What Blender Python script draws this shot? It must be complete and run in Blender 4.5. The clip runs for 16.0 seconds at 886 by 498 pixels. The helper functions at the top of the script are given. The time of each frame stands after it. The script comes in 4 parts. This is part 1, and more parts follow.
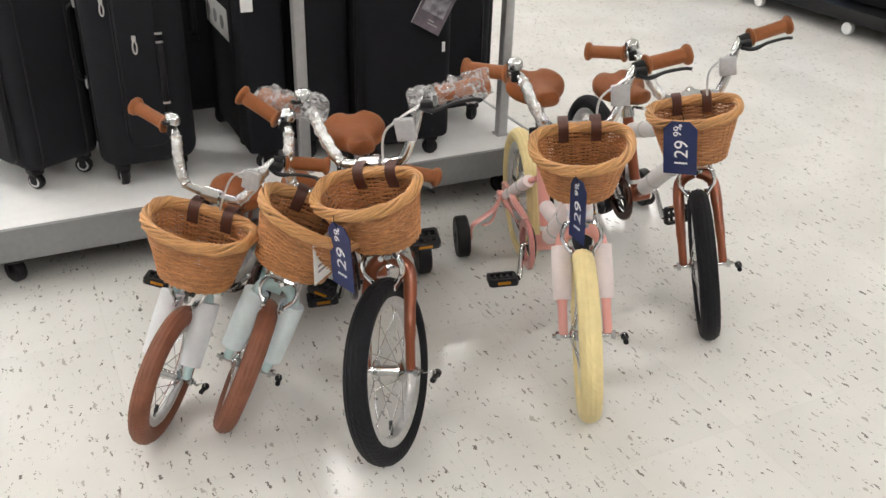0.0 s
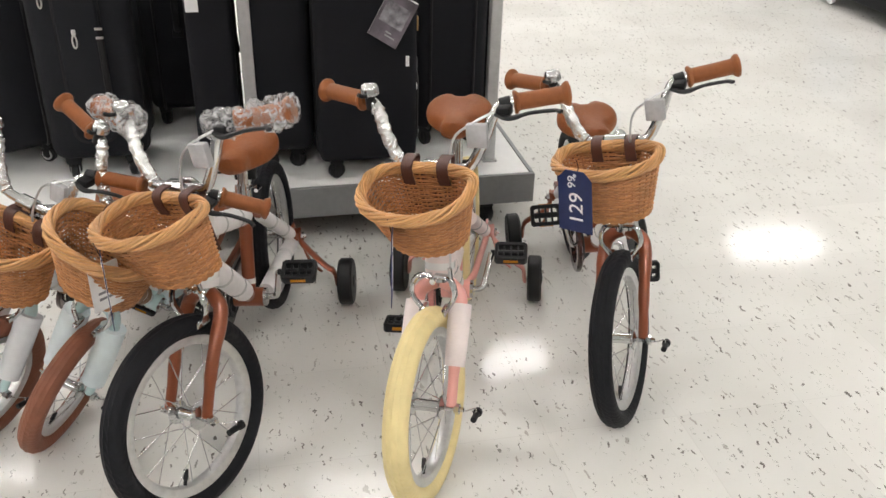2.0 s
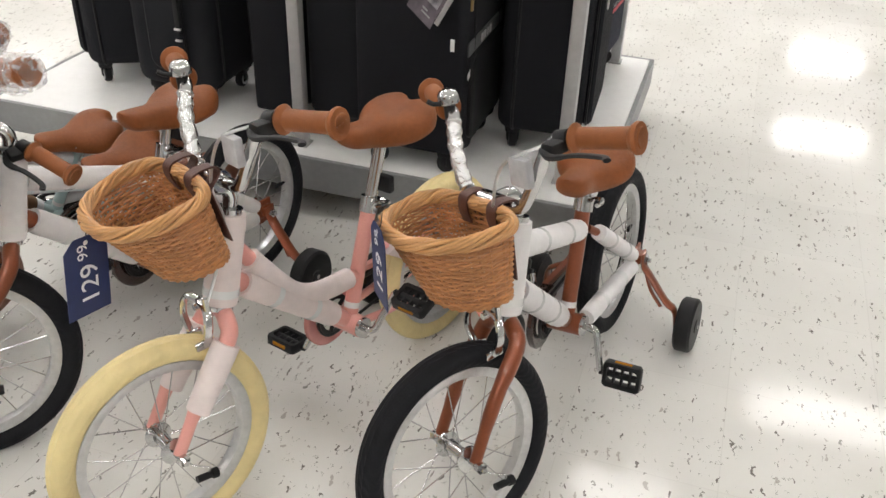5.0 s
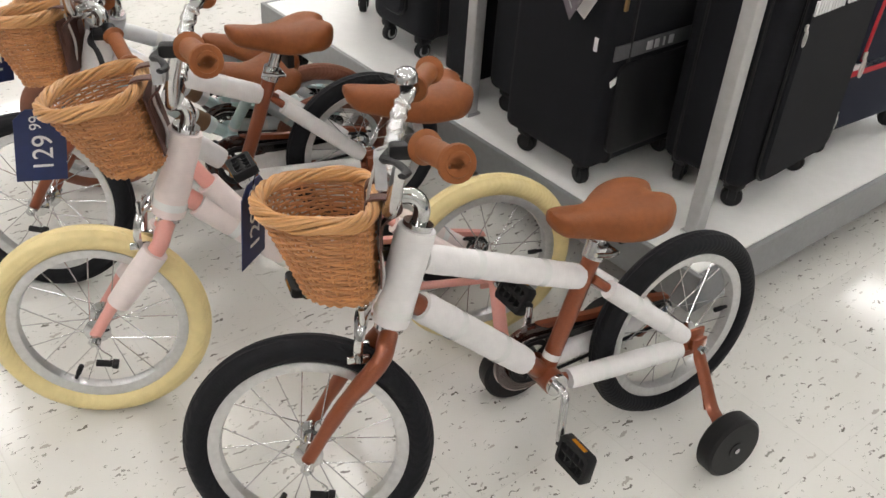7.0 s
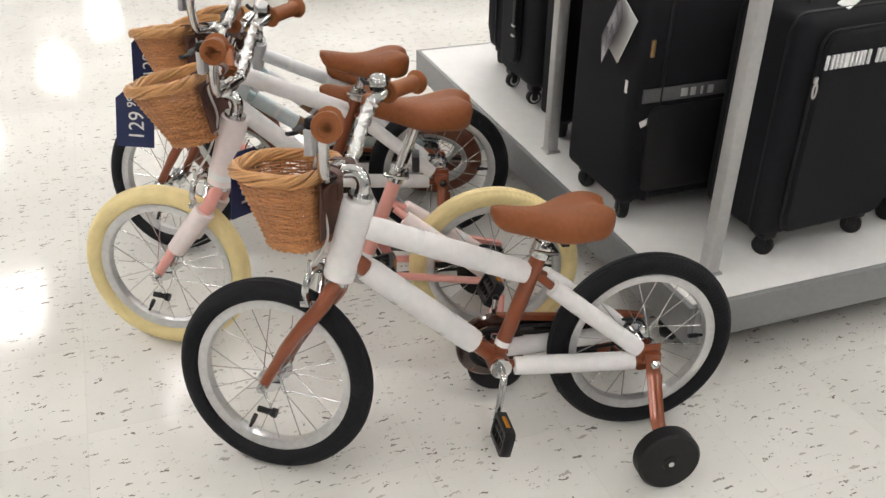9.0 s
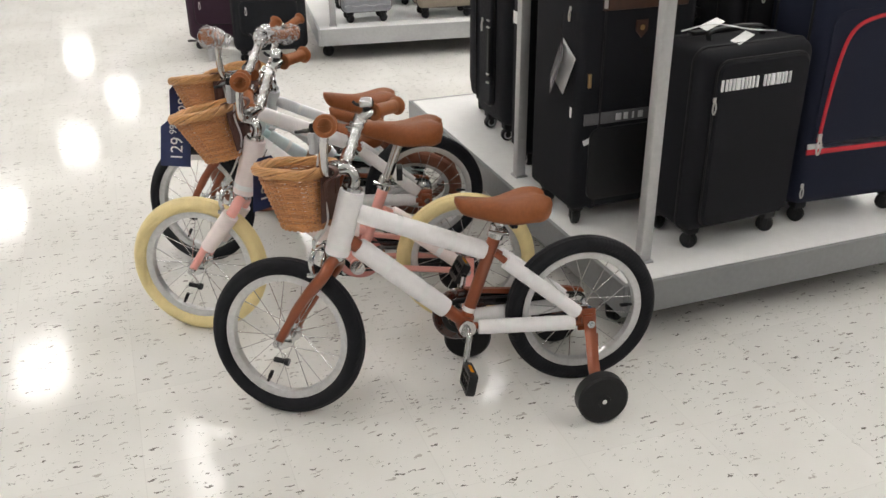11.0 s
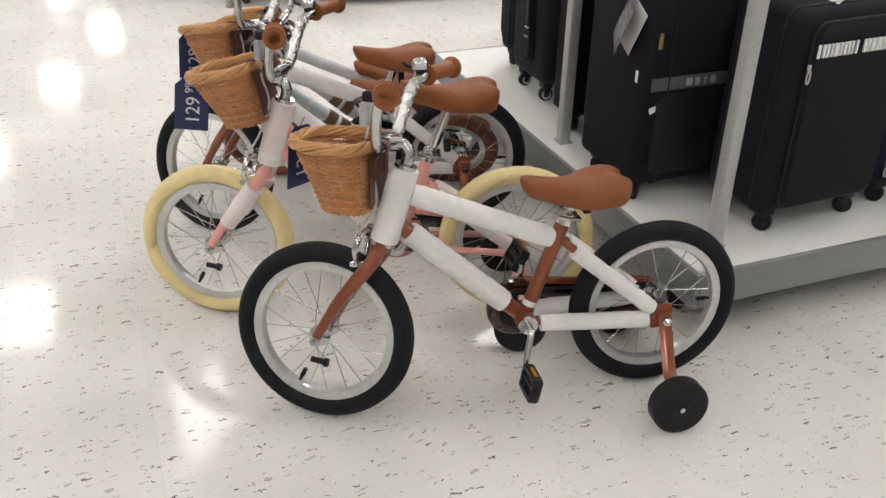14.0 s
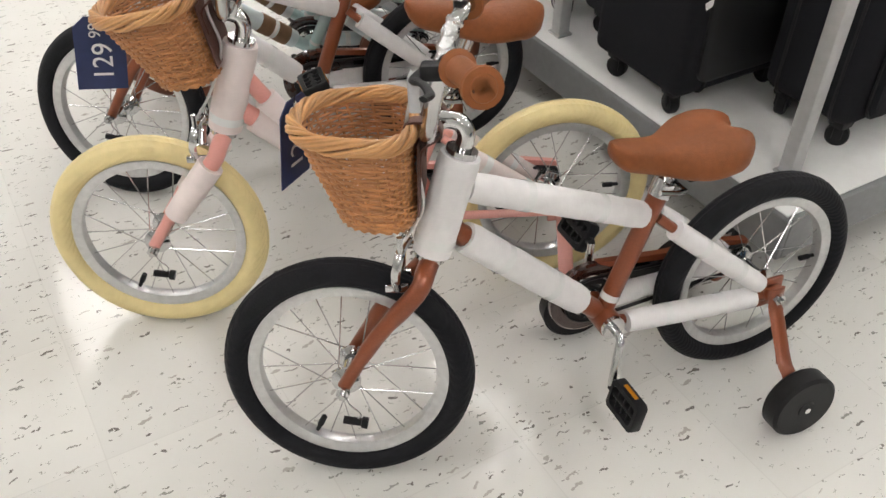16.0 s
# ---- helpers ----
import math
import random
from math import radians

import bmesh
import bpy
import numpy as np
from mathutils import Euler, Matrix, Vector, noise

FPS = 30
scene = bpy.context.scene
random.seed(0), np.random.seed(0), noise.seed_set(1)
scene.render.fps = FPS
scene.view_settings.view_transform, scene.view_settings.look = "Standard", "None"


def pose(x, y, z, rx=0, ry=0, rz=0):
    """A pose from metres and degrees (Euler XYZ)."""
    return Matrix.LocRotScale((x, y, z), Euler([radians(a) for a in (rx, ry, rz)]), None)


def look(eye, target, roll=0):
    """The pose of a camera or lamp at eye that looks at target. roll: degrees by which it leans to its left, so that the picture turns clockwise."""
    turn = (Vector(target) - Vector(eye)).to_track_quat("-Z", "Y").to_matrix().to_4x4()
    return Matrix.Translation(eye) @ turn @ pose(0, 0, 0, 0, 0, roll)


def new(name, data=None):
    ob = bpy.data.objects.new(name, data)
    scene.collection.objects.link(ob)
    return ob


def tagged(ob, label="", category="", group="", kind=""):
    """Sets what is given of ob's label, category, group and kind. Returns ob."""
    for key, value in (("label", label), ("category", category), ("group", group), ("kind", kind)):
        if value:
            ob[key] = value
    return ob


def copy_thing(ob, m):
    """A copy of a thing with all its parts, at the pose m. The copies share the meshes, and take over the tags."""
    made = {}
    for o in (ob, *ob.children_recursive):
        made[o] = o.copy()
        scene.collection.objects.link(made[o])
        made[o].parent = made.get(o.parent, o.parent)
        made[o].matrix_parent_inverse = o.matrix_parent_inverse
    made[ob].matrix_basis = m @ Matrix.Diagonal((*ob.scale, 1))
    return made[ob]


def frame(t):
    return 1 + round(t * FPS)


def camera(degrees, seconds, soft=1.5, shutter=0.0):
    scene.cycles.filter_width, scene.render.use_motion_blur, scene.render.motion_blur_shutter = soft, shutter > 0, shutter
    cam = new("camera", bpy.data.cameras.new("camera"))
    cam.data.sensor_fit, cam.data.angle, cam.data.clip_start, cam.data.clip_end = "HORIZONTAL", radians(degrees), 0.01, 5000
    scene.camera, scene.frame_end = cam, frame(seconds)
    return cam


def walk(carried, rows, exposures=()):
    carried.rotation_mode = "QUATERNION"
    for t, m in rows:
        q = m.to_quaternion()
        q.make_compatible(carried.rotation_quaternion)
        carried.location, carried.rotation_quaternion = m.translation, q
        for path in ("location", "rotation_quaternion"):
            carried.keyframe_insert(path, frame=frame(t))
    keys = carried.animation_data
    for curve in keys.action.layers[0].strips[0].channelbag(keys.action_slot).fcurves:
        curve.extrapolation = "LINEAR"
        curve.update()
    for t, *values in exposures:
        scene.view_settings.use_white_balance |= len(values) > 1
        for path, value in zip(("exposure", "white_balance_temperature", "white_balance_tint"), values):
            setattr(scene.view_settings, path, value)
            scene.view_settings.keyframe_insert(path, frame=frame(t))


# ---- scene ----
cam = camera(52.9, 16.0)
PATH = [
    (0, (-2.546, 1.011, 1.309), (-0.829, 0.655, 0.347), 1.7),
    (0.5, (-2.488, 0.874, 1.325), (-0.754, 0.62, 0.361), -0.3),
    (1, (-2.483, 0.655, 1.315), (-0.736, 0.574, 0.343), 0.4),
    (1.5, (-2.472, 0.45, 1.324), (-0.741, 0.425, 0.323), 2.4),
    (2, (-2.355, 0.287, 1.301), (-0.608, 0.349, 0.328), 1.5),
    (2.5, (-2.24, 0.15, 1.315), (-0.523, 0.398, 0.321), -0.1),
    (3, (-2.154, -0.054, 1.297), (-0.599, 0.657, 0.26), -0.5),
    (3.5, (-2.066, -0.248, 1.299), (-0.524, 0.528, 0.289), 1.9),
    (4, (-1.909, -0.34, 1.287), (-0.334, 0.411, 0.309), 1.8),
    (4.5, (-1.775, -0.427, 1.293), (-0.244, 0.305, 0.234), -0.7),
    (5, (-1.655, -0.589, 1.283), (-0.231, 0.304, 0.2), 2.1),
    (5.2, (-1.569, -0.677, 1.272), (-0.225, 0.308, 0.167), 2.3),
    (7.3, (-0.894, -0.997, 1.255), (-0.232, 0.503, 0.109), 4.7),
    (7.5, (-0.835, -1.003, 1.253), (-0.208, 0.517, 0.114), 4.8),
    (8, (-0.728, -1.072, 1.283), (-0.265, 0.525, 0.172), 1.5),
    (8.5, (-0.607, -1.211, 1.28), (-0.359, 0.462, 0.212), 1.2),
    (8.7, (-0.563, -1.292, 1.275), (-0.36, 0.396, 0.222), 1.5),
    (10.8, (-0.538, -1.891, 1.307), (-0.396, -0.104, 0.422), -0.7),
    (11, (-0.523, -1.911, 1.322), (-0.357, -0.125, 0.438), -0.6),
    (11.5, (-0.509, -1.951, 1.328), (-0.363, -0.144, 0.484), 0.2),
    (12, (-0.513, -1.96, 1.324), (-0.479, -0.14, 0.496), -0.1),
    (12.5, (-0.528, -1.94, 1.315), (-0.512, -0.135, 0.453), -1.8),
    (13, (-0.574, -1.843, 1.308), (-0.461, -0.059, 0.411), -1.3),
    (13.5, (-0.658, -1.743, 1.289), (-0.493, 0.029, 0.376), -1.2),
    (14, (-0.659, -1.616, 1.279), (-0.46, 0.108, 0.285), 1.0),
    (14.5, (-0.627, -1.44, 1.276), (-0.54, 0.285, 0.267), 2.8),
    (15, (-0.664, -1.278, 1.266), (-0.542, 0.394, 0.175), 2.5),
    (15.5, (-0.78, -1.119, 1.253), (-0.493, 0.486, 0.094), 1.0),
    (16, (-0.86, -0.976, 1.233), (-0.421, 0.477, -0.069), 1.5),
]
EXPOSURES = [(0.0, 0.08), (1.0, 0.16), (2.5, 0.16), (3.5, 0.00), (5.0, 0.05), (7.5, 0.15), (8.0, 0.19), (8.5, 0.16), (11.0, -0.05), (13.5, -0.04), (15.5, 0.01), (16.0, 0.10)]
walk(cam, [(t, look(e, g, r)) for t, e, g, r in PATH], EXPOSURES)

# ---------------------------------------------------------------- world and light
CEIL_Z = 4.2
scene.view_settings.exposure = 0.0
world = bpy.data.worlds.new("store_air")
scene.world = world
world.use_nodes = True
world.node_tree.nodes["Background"].inputs[0].default_value = (0.9, 0.95, 1.0, 1)
world.node_tree.nodes["Background"].inputs[1].default_value = 0.25


# ---------------------------------------------------------------- materials
def material(name, colour, rough=0.5, metal=0.0, grain=0.0, scale=60.0, bump=0.0, bump_scale=None,
             stain=0.0, stain_scale=6.0, coat=0.0, alpha=1.0, transmission=0.0, sheen=0.0, vary=0.0, stretch=None):
    """A surface with fine grain, larger stains and relief."""
    m = bpy.data.materials.new(name)
    m.use_nodes = True
    nt = m.node_tree
    b = nt.nodes["Principled BSDF"]
    b.inputs["Roughness"].default_value = rough
    b.inputs["Metallic"].default_value = metal
    b.inputs["Coat Weight"].default_value = coat
    b.inputs["Transmission Weight"].default_value = transmission
    b.inputs["Sheen Weight"].default_value = sheen
    b.inputs["Alpha"].default_value = alpha
    b.inputs["Base Color"].default_value = (*colour, 1)
    co = nt.nodes.new("ShaderNodeTexCoord")
    vec = co.outputs["Object"]
    if stretch:
        mp = nt.nodes.new("ShaderNodeMapping")
        mp.inputs["Scale"].default_value = stretch
        nt.links.new(vec, mp.inputs["Vector"])
        vec = mp.outputs["Vector"]
    col = None
    for amount, sc, detail in ((grain, scale, 4.0), (stain, stain_scale, 3.0)):
        if amount <= 0:
            continue
        n = nt.nodes.new("ShaderNodeTexNoise")
        n.inputs["Scale"].default_value = sc
        n.inputs["Detail"].default_value = detail
        nt.links.new(vec, n.inputs["Vector"])
        r = nt.nodes.new("ShaderNodeMapRange")
        r.inputs["From Min"].default_value, r.inputs["From Max"].default_value = 0.3, 0.7
        r.inputs["To Min"].default_value, r.inputs["To Max"].default_value = 1 - amount, 1 + amount
        nt.links.new(n.outputs["Fac"], r.inputs["Value"])
        mx = nt.nodes.new("ShaderNodeMix")
        mx.data_type, mx.blend_type = "RGBA", "MULTIPLY"
        mx.inputs["Factor"].default_value = 1.0
        mx.inputs["A"].default_value = (*colour, 1)
        if col is not None:
            nt.links.new(col, mx.inputs["A"])
        nt.links.new(r.outputs["Result"], mx.inputs["B"])
        col = mx.outputs["Result"]
    if vary > 0:
        info = nt.nodes.new("ShaderNodeNewGeometry")
        r = nt.nodes.new("ShaderNodeMapRange")
        r.inputs["To Min"].default_value, r.inputs["To Max"].default_value = 1 - vary, 1 + vary
        nt.links.new(info.outputs["Random Per Island"], r.inputs["Value"])
        mx = nt.nodes.new("ShaderNodeMix")
        mx.data_type, mx.blend_type = "RGBA", "MULTIPLY"
        mx.inputs["Factor"].default_value = 1.0
        mx.inputs["A"].default_value = (*colour, 1)
        if col is not None:
            nt.links.new(col, mx.inputs["A"])
        nt.links.new(r.outputs["Result"], mx.inputs["B"])
        col = mx.outputs["Result"]
    if col is not None:
        nt.links.new(col, b.inputs["Base Color"])
    if bump > 0:
        n = nt.nodes.new("ShaderNodeTexNoise")
        n.inputs["Scale"].default_value = bump_scale or scale
        n.inputs["Detail"].default_value = 3.0
        nt.links.new(vec, n.inputs["Vector"])
        bp = nt.nodes.new("ShaderNodeBump")
        bp.inputs["Strength"].default_value = bump
        bp.inputs["Distance"].default_value = 0.004
        nt.links.new(n.outputs["Fac"], bp.inputs["Height"])
        nt.links.new(bp.outputs["Normal"], b.inputs["Normal"])
    return m


def glow(name, colour, strength):
    m = bpy.data.materials.new(name)
    m.use_nodes = True
    b = m.node_tree.nodes["Principled BSDF"]
    b.inputs["Base Color"].default_value = (*colour, 1)
    b.inputs["Emission Color"].default_value = (*colour, 1)
    b.inputs["Emission Strength"].default_value = strength
    return m


CHROME = material("chrome", (0.60, 0.60, 0.60), 0.12, 1.0, grain=0.1, scale=30)
FOIL = material("foil_wrap", (0.8, 0.8, 0.8), 0.16, 1.0, bump=1.0, bump_scale=130)
ALLOY = material("brushed_alloy", (0.62, 0.62, 0.62), 0.32, 0.75, grain=0.08, scale=80)
STEEL = material("spoke_steel", (0.6, 0.6, 0.6), 0.25, 1.0)
RUBBER = material("black_rubber", (0.0062, 0.0066, 0.0092), 0.7, bump=0.25, bump_scale=260, grain=0.2, scale=40)
CREAM_RUBBER = material("cream_rubber", (0.80, 0.66, 0.33), 0.55, bump=0.2, bump_scale=260, grain=0.06, scale=30, stain=0.06)
BROWN_RUBBER = material("brown_rubber", (0.22, 0.078, 0.042), 0.6, bump=0.2, bump_scale=260, grain=0.1, scale=30, stain=0.1)
COPPER = material("copper_paint", (0.245, 0.062, 0.022), 0.28, 0.35, grain=0.1, scale=400, coat=0.5)
PINK = material("pink_paint", (0.78, 0.36, 0.31), 0.3, grain=0.03, scale=300, coat=0.4)
MINT = material("mint_paint", (0.50, 0.66, 0.66), 0.3, grain=0.03, scale=300, coat=0.4)
FOAM = material("white_foam_sleeve", (0.80, 0.78, 0.78), 0.7, bump=0.14, bump_scale=160, grain=0.03, scale=60, stain=0.05, stain_scale=14, sheen=0.2)
PINK_FOAM = material("pinkish_foam_sleeve", (0.80, 0.70, 0.68), 0.65, bump=0.14, bump_scale=160, grain=0.03, scale=60, stain=0.06, stain_scale=14, sheen=0.2)
MINT_FOAM = material("bluish_foam_sleeve", (0.66, 0.74, 0.76), 0.65, bump=0.14, bump_scale=160, grain=0.03, scale=60, stain=0.06, stain_scale=14, sheen=0.2)
GREY_FOAM = material("grey_white_foam_sleeve", (0.70, 0.71, 0.73), 0.65, bump=0.14, bump_scale=160, grain=0.03, scale=60, stain=0.06, stain_scale=14, sheen=0.2)
CARDBOARD = material("brown_cardboard", (0.20, 0.115, 0.06), 0.7, grain=0.1, scale=90, stain=0.1)
TAPE = material("clear_tape", (0.85, 0.85, 0.84), 0.2, grain=0.04, coat=0.6)
LEATHER = material("brown_leatherette", (0.245, 0.076, 0.023), 0.50, bump=0.3, bump_scale=420, grain=0.08, scale=120, stain=0.1, stain_scale=12)
GRIP = material("brown_grip_rubber", (0.265, 0.088, 0.028), 0.5, bump=0.15, bump_scale=300, grain=0.06, scale=90)
STRAP = material("dark_leather_strap", (0.085, 0.032, 0.022), 0.5, bump=0.2, bump_scale=300, grain=0.1, scale=90)
WICKER = material("wicker", (0.475, 0.213, 0.080), 0.48, grain=0.10, scale=45, stain=0.12, stain_scale=16, bump=0.05, bump_scale=200, vary=0.22)
WICKER_RIM = material("wicker_rim", (0.57, 0.300, 0.118), 0.42, grain=0.10, scale=45, stain=0.10, stain_scale=18, bump=0.05, bump_scale=200, vary=0.20)
BLACK = material("black_plastic", (0.010, 0.010, 0.011), 0.46, grain=0.15, scale=90, bump=0.1, bump_scale=300)
DARK_GUARD = material("dark_brown_gloss", (0.045, 0.015, 0.010), 0.16, coat=0.6, grain=0.06)
PINK_GUARD = material("pink_gloss_guard", (0.62, 0.25, 0.23), 0.2, coat=0.6, grain=0.04)
BLACK_GLOSS = material("black_gloss", (0.012, 0.011, 0.011), 0.14, coat=0.6, grain=0.06)
AMBER = material("amber_reflector", (0.50, 0.20, 0.015), 0.2, grain=0.15, scale=500)
CLEAR = material("clear_wrap", (0.92, 0.92, 0.93), 0.10, bump=0.6, bump_scale=60, alpha=0.20)
cn = CLEAR.node_tree
crumple = cn.nodes.new("ShaderNodeTexNoise")
crumple.inputs["Scale"].default_value, crumple.inputs["Detail"].default_value = 55.0, 5.0
crumple.inputs["Distortion"].default_value = 1.2
cn.links.new(cn.nodes["Texture Coordinate"].outputs["Object"], crumple.inputs["Vector"])
cover = cn.nodes.new("ShaderNodeMapRange")
cover.inputs["From Min"].default_value, cover.inputs["From Max"].default_value = 0.42, 0.66
cover.inputs["To Min"].default_value, cover.inputs["To Max"].default_value = 0.10, 0.46
cn.links.new(crumple.outputs["Fac"], cover.inputs["Value"])
cn.links.new(cover.outputs["Result"], cn.nodes["Principled BSDF"].inputs["Alpha"])
for rubber in (RUBBER, CREAM_RUBBER, BROWN_RUBBER):
    rn = rubber.node_tree
    tread = rn.nodes.new("ShaderNodeTexWave")
    tread.bands_direction = "DIAGONAL"
    tread.inputs["Scale"].default_value, tread.inputs["Distortion"].default_value = 46.0, 0.6
    rn.links.new(rn.nodes["Texture Coordinate"].outputs["Object"], tread.inputs["Vector"])
    relief = rn.nodes.new("ShaderNodeBump")
    relief.inputs["Strength"].default_value, relief.inputs["Distance"].default_value = 0.35, 0.0015
    rn.links.new(tread.outputs["Fac"], relief.inputs["Height"])
    rn.links.new(rn.nodes["Bump"].outputs["Normal"], relief.inputs["Normal"])
    rn.links.new(relief.outputs["Normal"], rn.nodes["Principled BSDF"].inputs["Normal"])
GREY_REFLECTOR = material("grey_reflector_plastic", (0.50, 0.50, 0.51), 0.3, grain=0.08, scale=90, alpha=0.85)
NAVY = material("navy_card", (0.012, 0.024, 0.10), 0.45, grain=0.08, scale=80)
WHITE_INK = material("white_ink", (0.86, 0.86, 0.86), 0.5)
WHITE_CARD = material("white_card", (0.80, 0.80, 0.79), 0.5, grain=0.04, scale=60)
GREY_INK = material("grey_ink", (0.22, 0.22, 0.23), 0.5)
PHOTO_CARD = material("dark_photo_card", (0.10, 0.085, 0.10), 0.25, grain=0.5, scale=22, coat=0.5)
CLOTH = material("black_luggage_cloth", (0.0075, 0.0078, 0.0108), 0.85, bump=0.4, bump_scale=900, grain=0.25, scale=500, stain=0.15, stain_scale=5)
CLOTH_B = material("charcoal_luggage_cloth", (0.0108, 0.0115, 0.0150), 0.8, bump=0.4, bump_scale=900, grain=0.25, scale=500, stain=0.15, stain_scale=5)
NAVY_CLOTH = material("navy_luggage_cloth", (0.008, 0.011, 0.028), 0.75, bump=0.4, bump_scale=900, grain=0.2, scale=500)
SHELL = material("black_hard_shell", (0.009, 0.009, 0.010), 0.45, grain=0.15, scale=200, bump=0.1, bump_scale=400)
GREY_SHELL = material("grey_hard_shell", (0.30, 0.31, 0.33), 0.35, grain=0.1, scale=60)
TAUPE = material("taupe_cloth", (0.26, 0.22, 0.17), 0.7, grain=0.15, scale=200)
PURPLE = material("purple_cloth", (0.030, 0.006, 0.022), 0.7, grain=0.15, scale=200)
RED = material("red_piping", (0.55, 0.015, 0.03), 0.5, grain=0.05)
BROWNHIDE = material("dark_brown_hide", (0.055, 0.022, 0.012), 0.4, bump=0.2, bump_scale=200, grain=0.2, scale=60)
BAND = material("grey_band", (0.09, 0.09, 0.095), 0.45, grain=0.15, scale=200)
PICTURE = material("printed_picture", (0.20, 0.19, 0.21), 0.25, grain=0.6, scale=40, stain=0.6, stain_scale=14, coat=0.4)
for cloth in (CLOTH, CLOTH_B, NAVY_CLOTH, SHELL, RUBBER, BLACK, LEATHER, GRIP):
    cloth.node_tree.nodes["Principled BSDF"].inputs["Specular IOR Level"].default_value = 0.28
ZIPMETAL = material("zip_metal", (0.65, 0.64, 0.62), 0.28, 1.0)
GOLD = material("brass_pull", (0.55, 0.36, 0.16), 0.3, 1.0)
SHELF_TOP = material("white_shelf_laminate", (0.86, 0.86, 0.85), 0.38, grain=0.02, scale=40, stain=0.04, stain_scale=3)
SHELF_EDGE = material("grey_metal_fascia", (0.25, 0.255, 0.26), 0.42, 0.2, grain=0.05, scale=60, stain=0.06, stain_scale=4)
PALE_EDGE = material("pale_metal_fascia", (0.46, 0.465, 0.47), 0.42, 0.2, grain=0.05, scale=60, stain=0.06, stain_scale=4)
POST = material("silver_grey_post", (0.46, 0.46, 0.46), 0.4, 0.35, grain=0.05, scale=60, stain=0.05)
WALL = material("store_wall_paint", (0.74, 0.74, 0.72), 0.8, grain=0.02, scale=20, stain=0.05, stain_scale=0.6)
CEIL = material("ceiling_tile", (0.78, 0.78, 0.76), 0.9, grain=0.08, scale=50, stain=0.03, stain_scale=1.0)
BLUE_TRIM = material("blue_goods", (0.03, 0.12, 0.24), 0.5, grain=0.3, scale=8)
LAMP = glow("light_panel", (1.0, 0.970, 0.950), 24.4)


def vinyl_floor():
    """Off-white vinyl tiles with grey-brown streak flecks, polished."""
    m = bpy.data.materials.new("flecked_vinyl")
    m.use_nodes = True
    nt = m.node_tree
    b = nt.nodes["Principled BSDF"]
    co = nt.nodes.new("ShaderNodeTexCoord")
    base = nt.nodes.new("ShaderNodeTexNoise")
    base.inputs["Scale"].default_value = 2.2
    base.inputs["Detail"].default_value = 6
    nt.links.new(co.outputs["Object"], base.inputs["Vector"])
    ramp = nt.nodes.new("ShaderNodeValToRGB")
    ramp.color_ramp.elements[0].position, ramp.color_ramp.elements[1].position = 0.3, 0.72
    ramp.color_ramp.elements[0].color = (0.66, 0.645, 0.61, 1)
    ramp.color_ramp.elements[1].color = (0.76, 0.75, 0.72, 1)
    nt.links.new(base.outputs["Fac"], ramp.inputs["Fac"])
    colour = ramp.outputs["Color"]
    # flecks: cells of two sizes, each kept where its random value is small and its centre near
    for sc, stretch, limit, size, tone, turn in ((46.0, (2.6, 1, 1), 0.33, 0.15, (0.20, 0.185, 0.17), 14.7),
                                                 (52.0, (3.4, 1, 1), 0.35, 0.14, (0.31, 0.305, 0.28), 9.0),
                                                 (40.0, (3.0, 1, 1), 0.34, 0.15, (0.46, 0.435, 0.40), 20.0),
                                                 (95.0, (1.8, 1, 1), 0.30, 0.17, (0.35, 0.35, 0.31), 24.0)):
        mp = nt.nodes.new("ShaderNodeMapping")
        mp.vector_type = "TEXTURE"
        mp.inputs["Scale"].default_value = stretch
        mp.inputs["Rotation"].default_value = (0, 0, radians(turn))
        nt.links.new(co.outputs["Object"], mp.inputs["Vector"])
        wob = nt.nodes.new("ShaderNodeTexNoise")
        wob.inputs["Scale"].default_value = sc * 1.6
        nt.links.new(co.outputs["Object"], wob.inputs["Vector"])
        add = nt.nodes.new("ShaderNodeMix")
        add.data_type, add.blend_type = "RGBA", "LINEAR_LIGHT"
        add.inputs["Factor"].default_value = 0.010
        nt.links.new(mp.outputs["Vector"], add.inputs["A"])
        nt.links.new(wob.outputs["Color"], add.inputs["B"])
        v = nt.nodes.new("ShaderNodeTexVoronoi")
        v.voronoi_dimensions = "2D"
        v.inputs["Scale"].default_value = sc
        nt.links.new(add.outputs["Result"], v.inputs["Vector"])
        sep = nt.nodes.new("ShaderNodeSeparateColor")
        nt.links.new(v.outputs["Color"], sep.inputs["Color"])
        keep = nt.nodes.new("ShaderNodeMath")
        keep.operation = "LESS_THAN"
        keep.inputs[1].default_value = limit
        nt.links.new(sep.outputs["Red"], keep.inputs[0])
        grow = nt.nodes.new("ShaderNodeMath")
        grow.operation = "MULTIPLY"
        grow.inputs[1].default_value = size
        nt.links.new(sep.outputs["Green"], grow.inputs[0])
        near = nt.nodes.new("ShaderNodeMath")
        near.operation = "LESS_THAN"
        nt.links.new(v.outputs["Distance"], near.inputs[0])
        nt.links.new(grow.outputs[0], near.inputs[1])
        both = nt.nodes.new("ShaderNodeMath")
        both.operation = "MULTIPLY"
        nt.links.new(keep.outputs[0], both.inputs[0])
        nt.links.new(near.outputs[0], both.inputs[1])
        mx = nt.nodes.new("ShaderNodeMix")
        mx.data_type = "RGBA"
        mx.inputs["B"].default_value = (*tone, 1)
        nt.links.new(both.outputs[0], mx.inputs["Factor"])
        nt.links.new(colour, mx.inputs["A"])
        colour = mx.outputs["Result"]
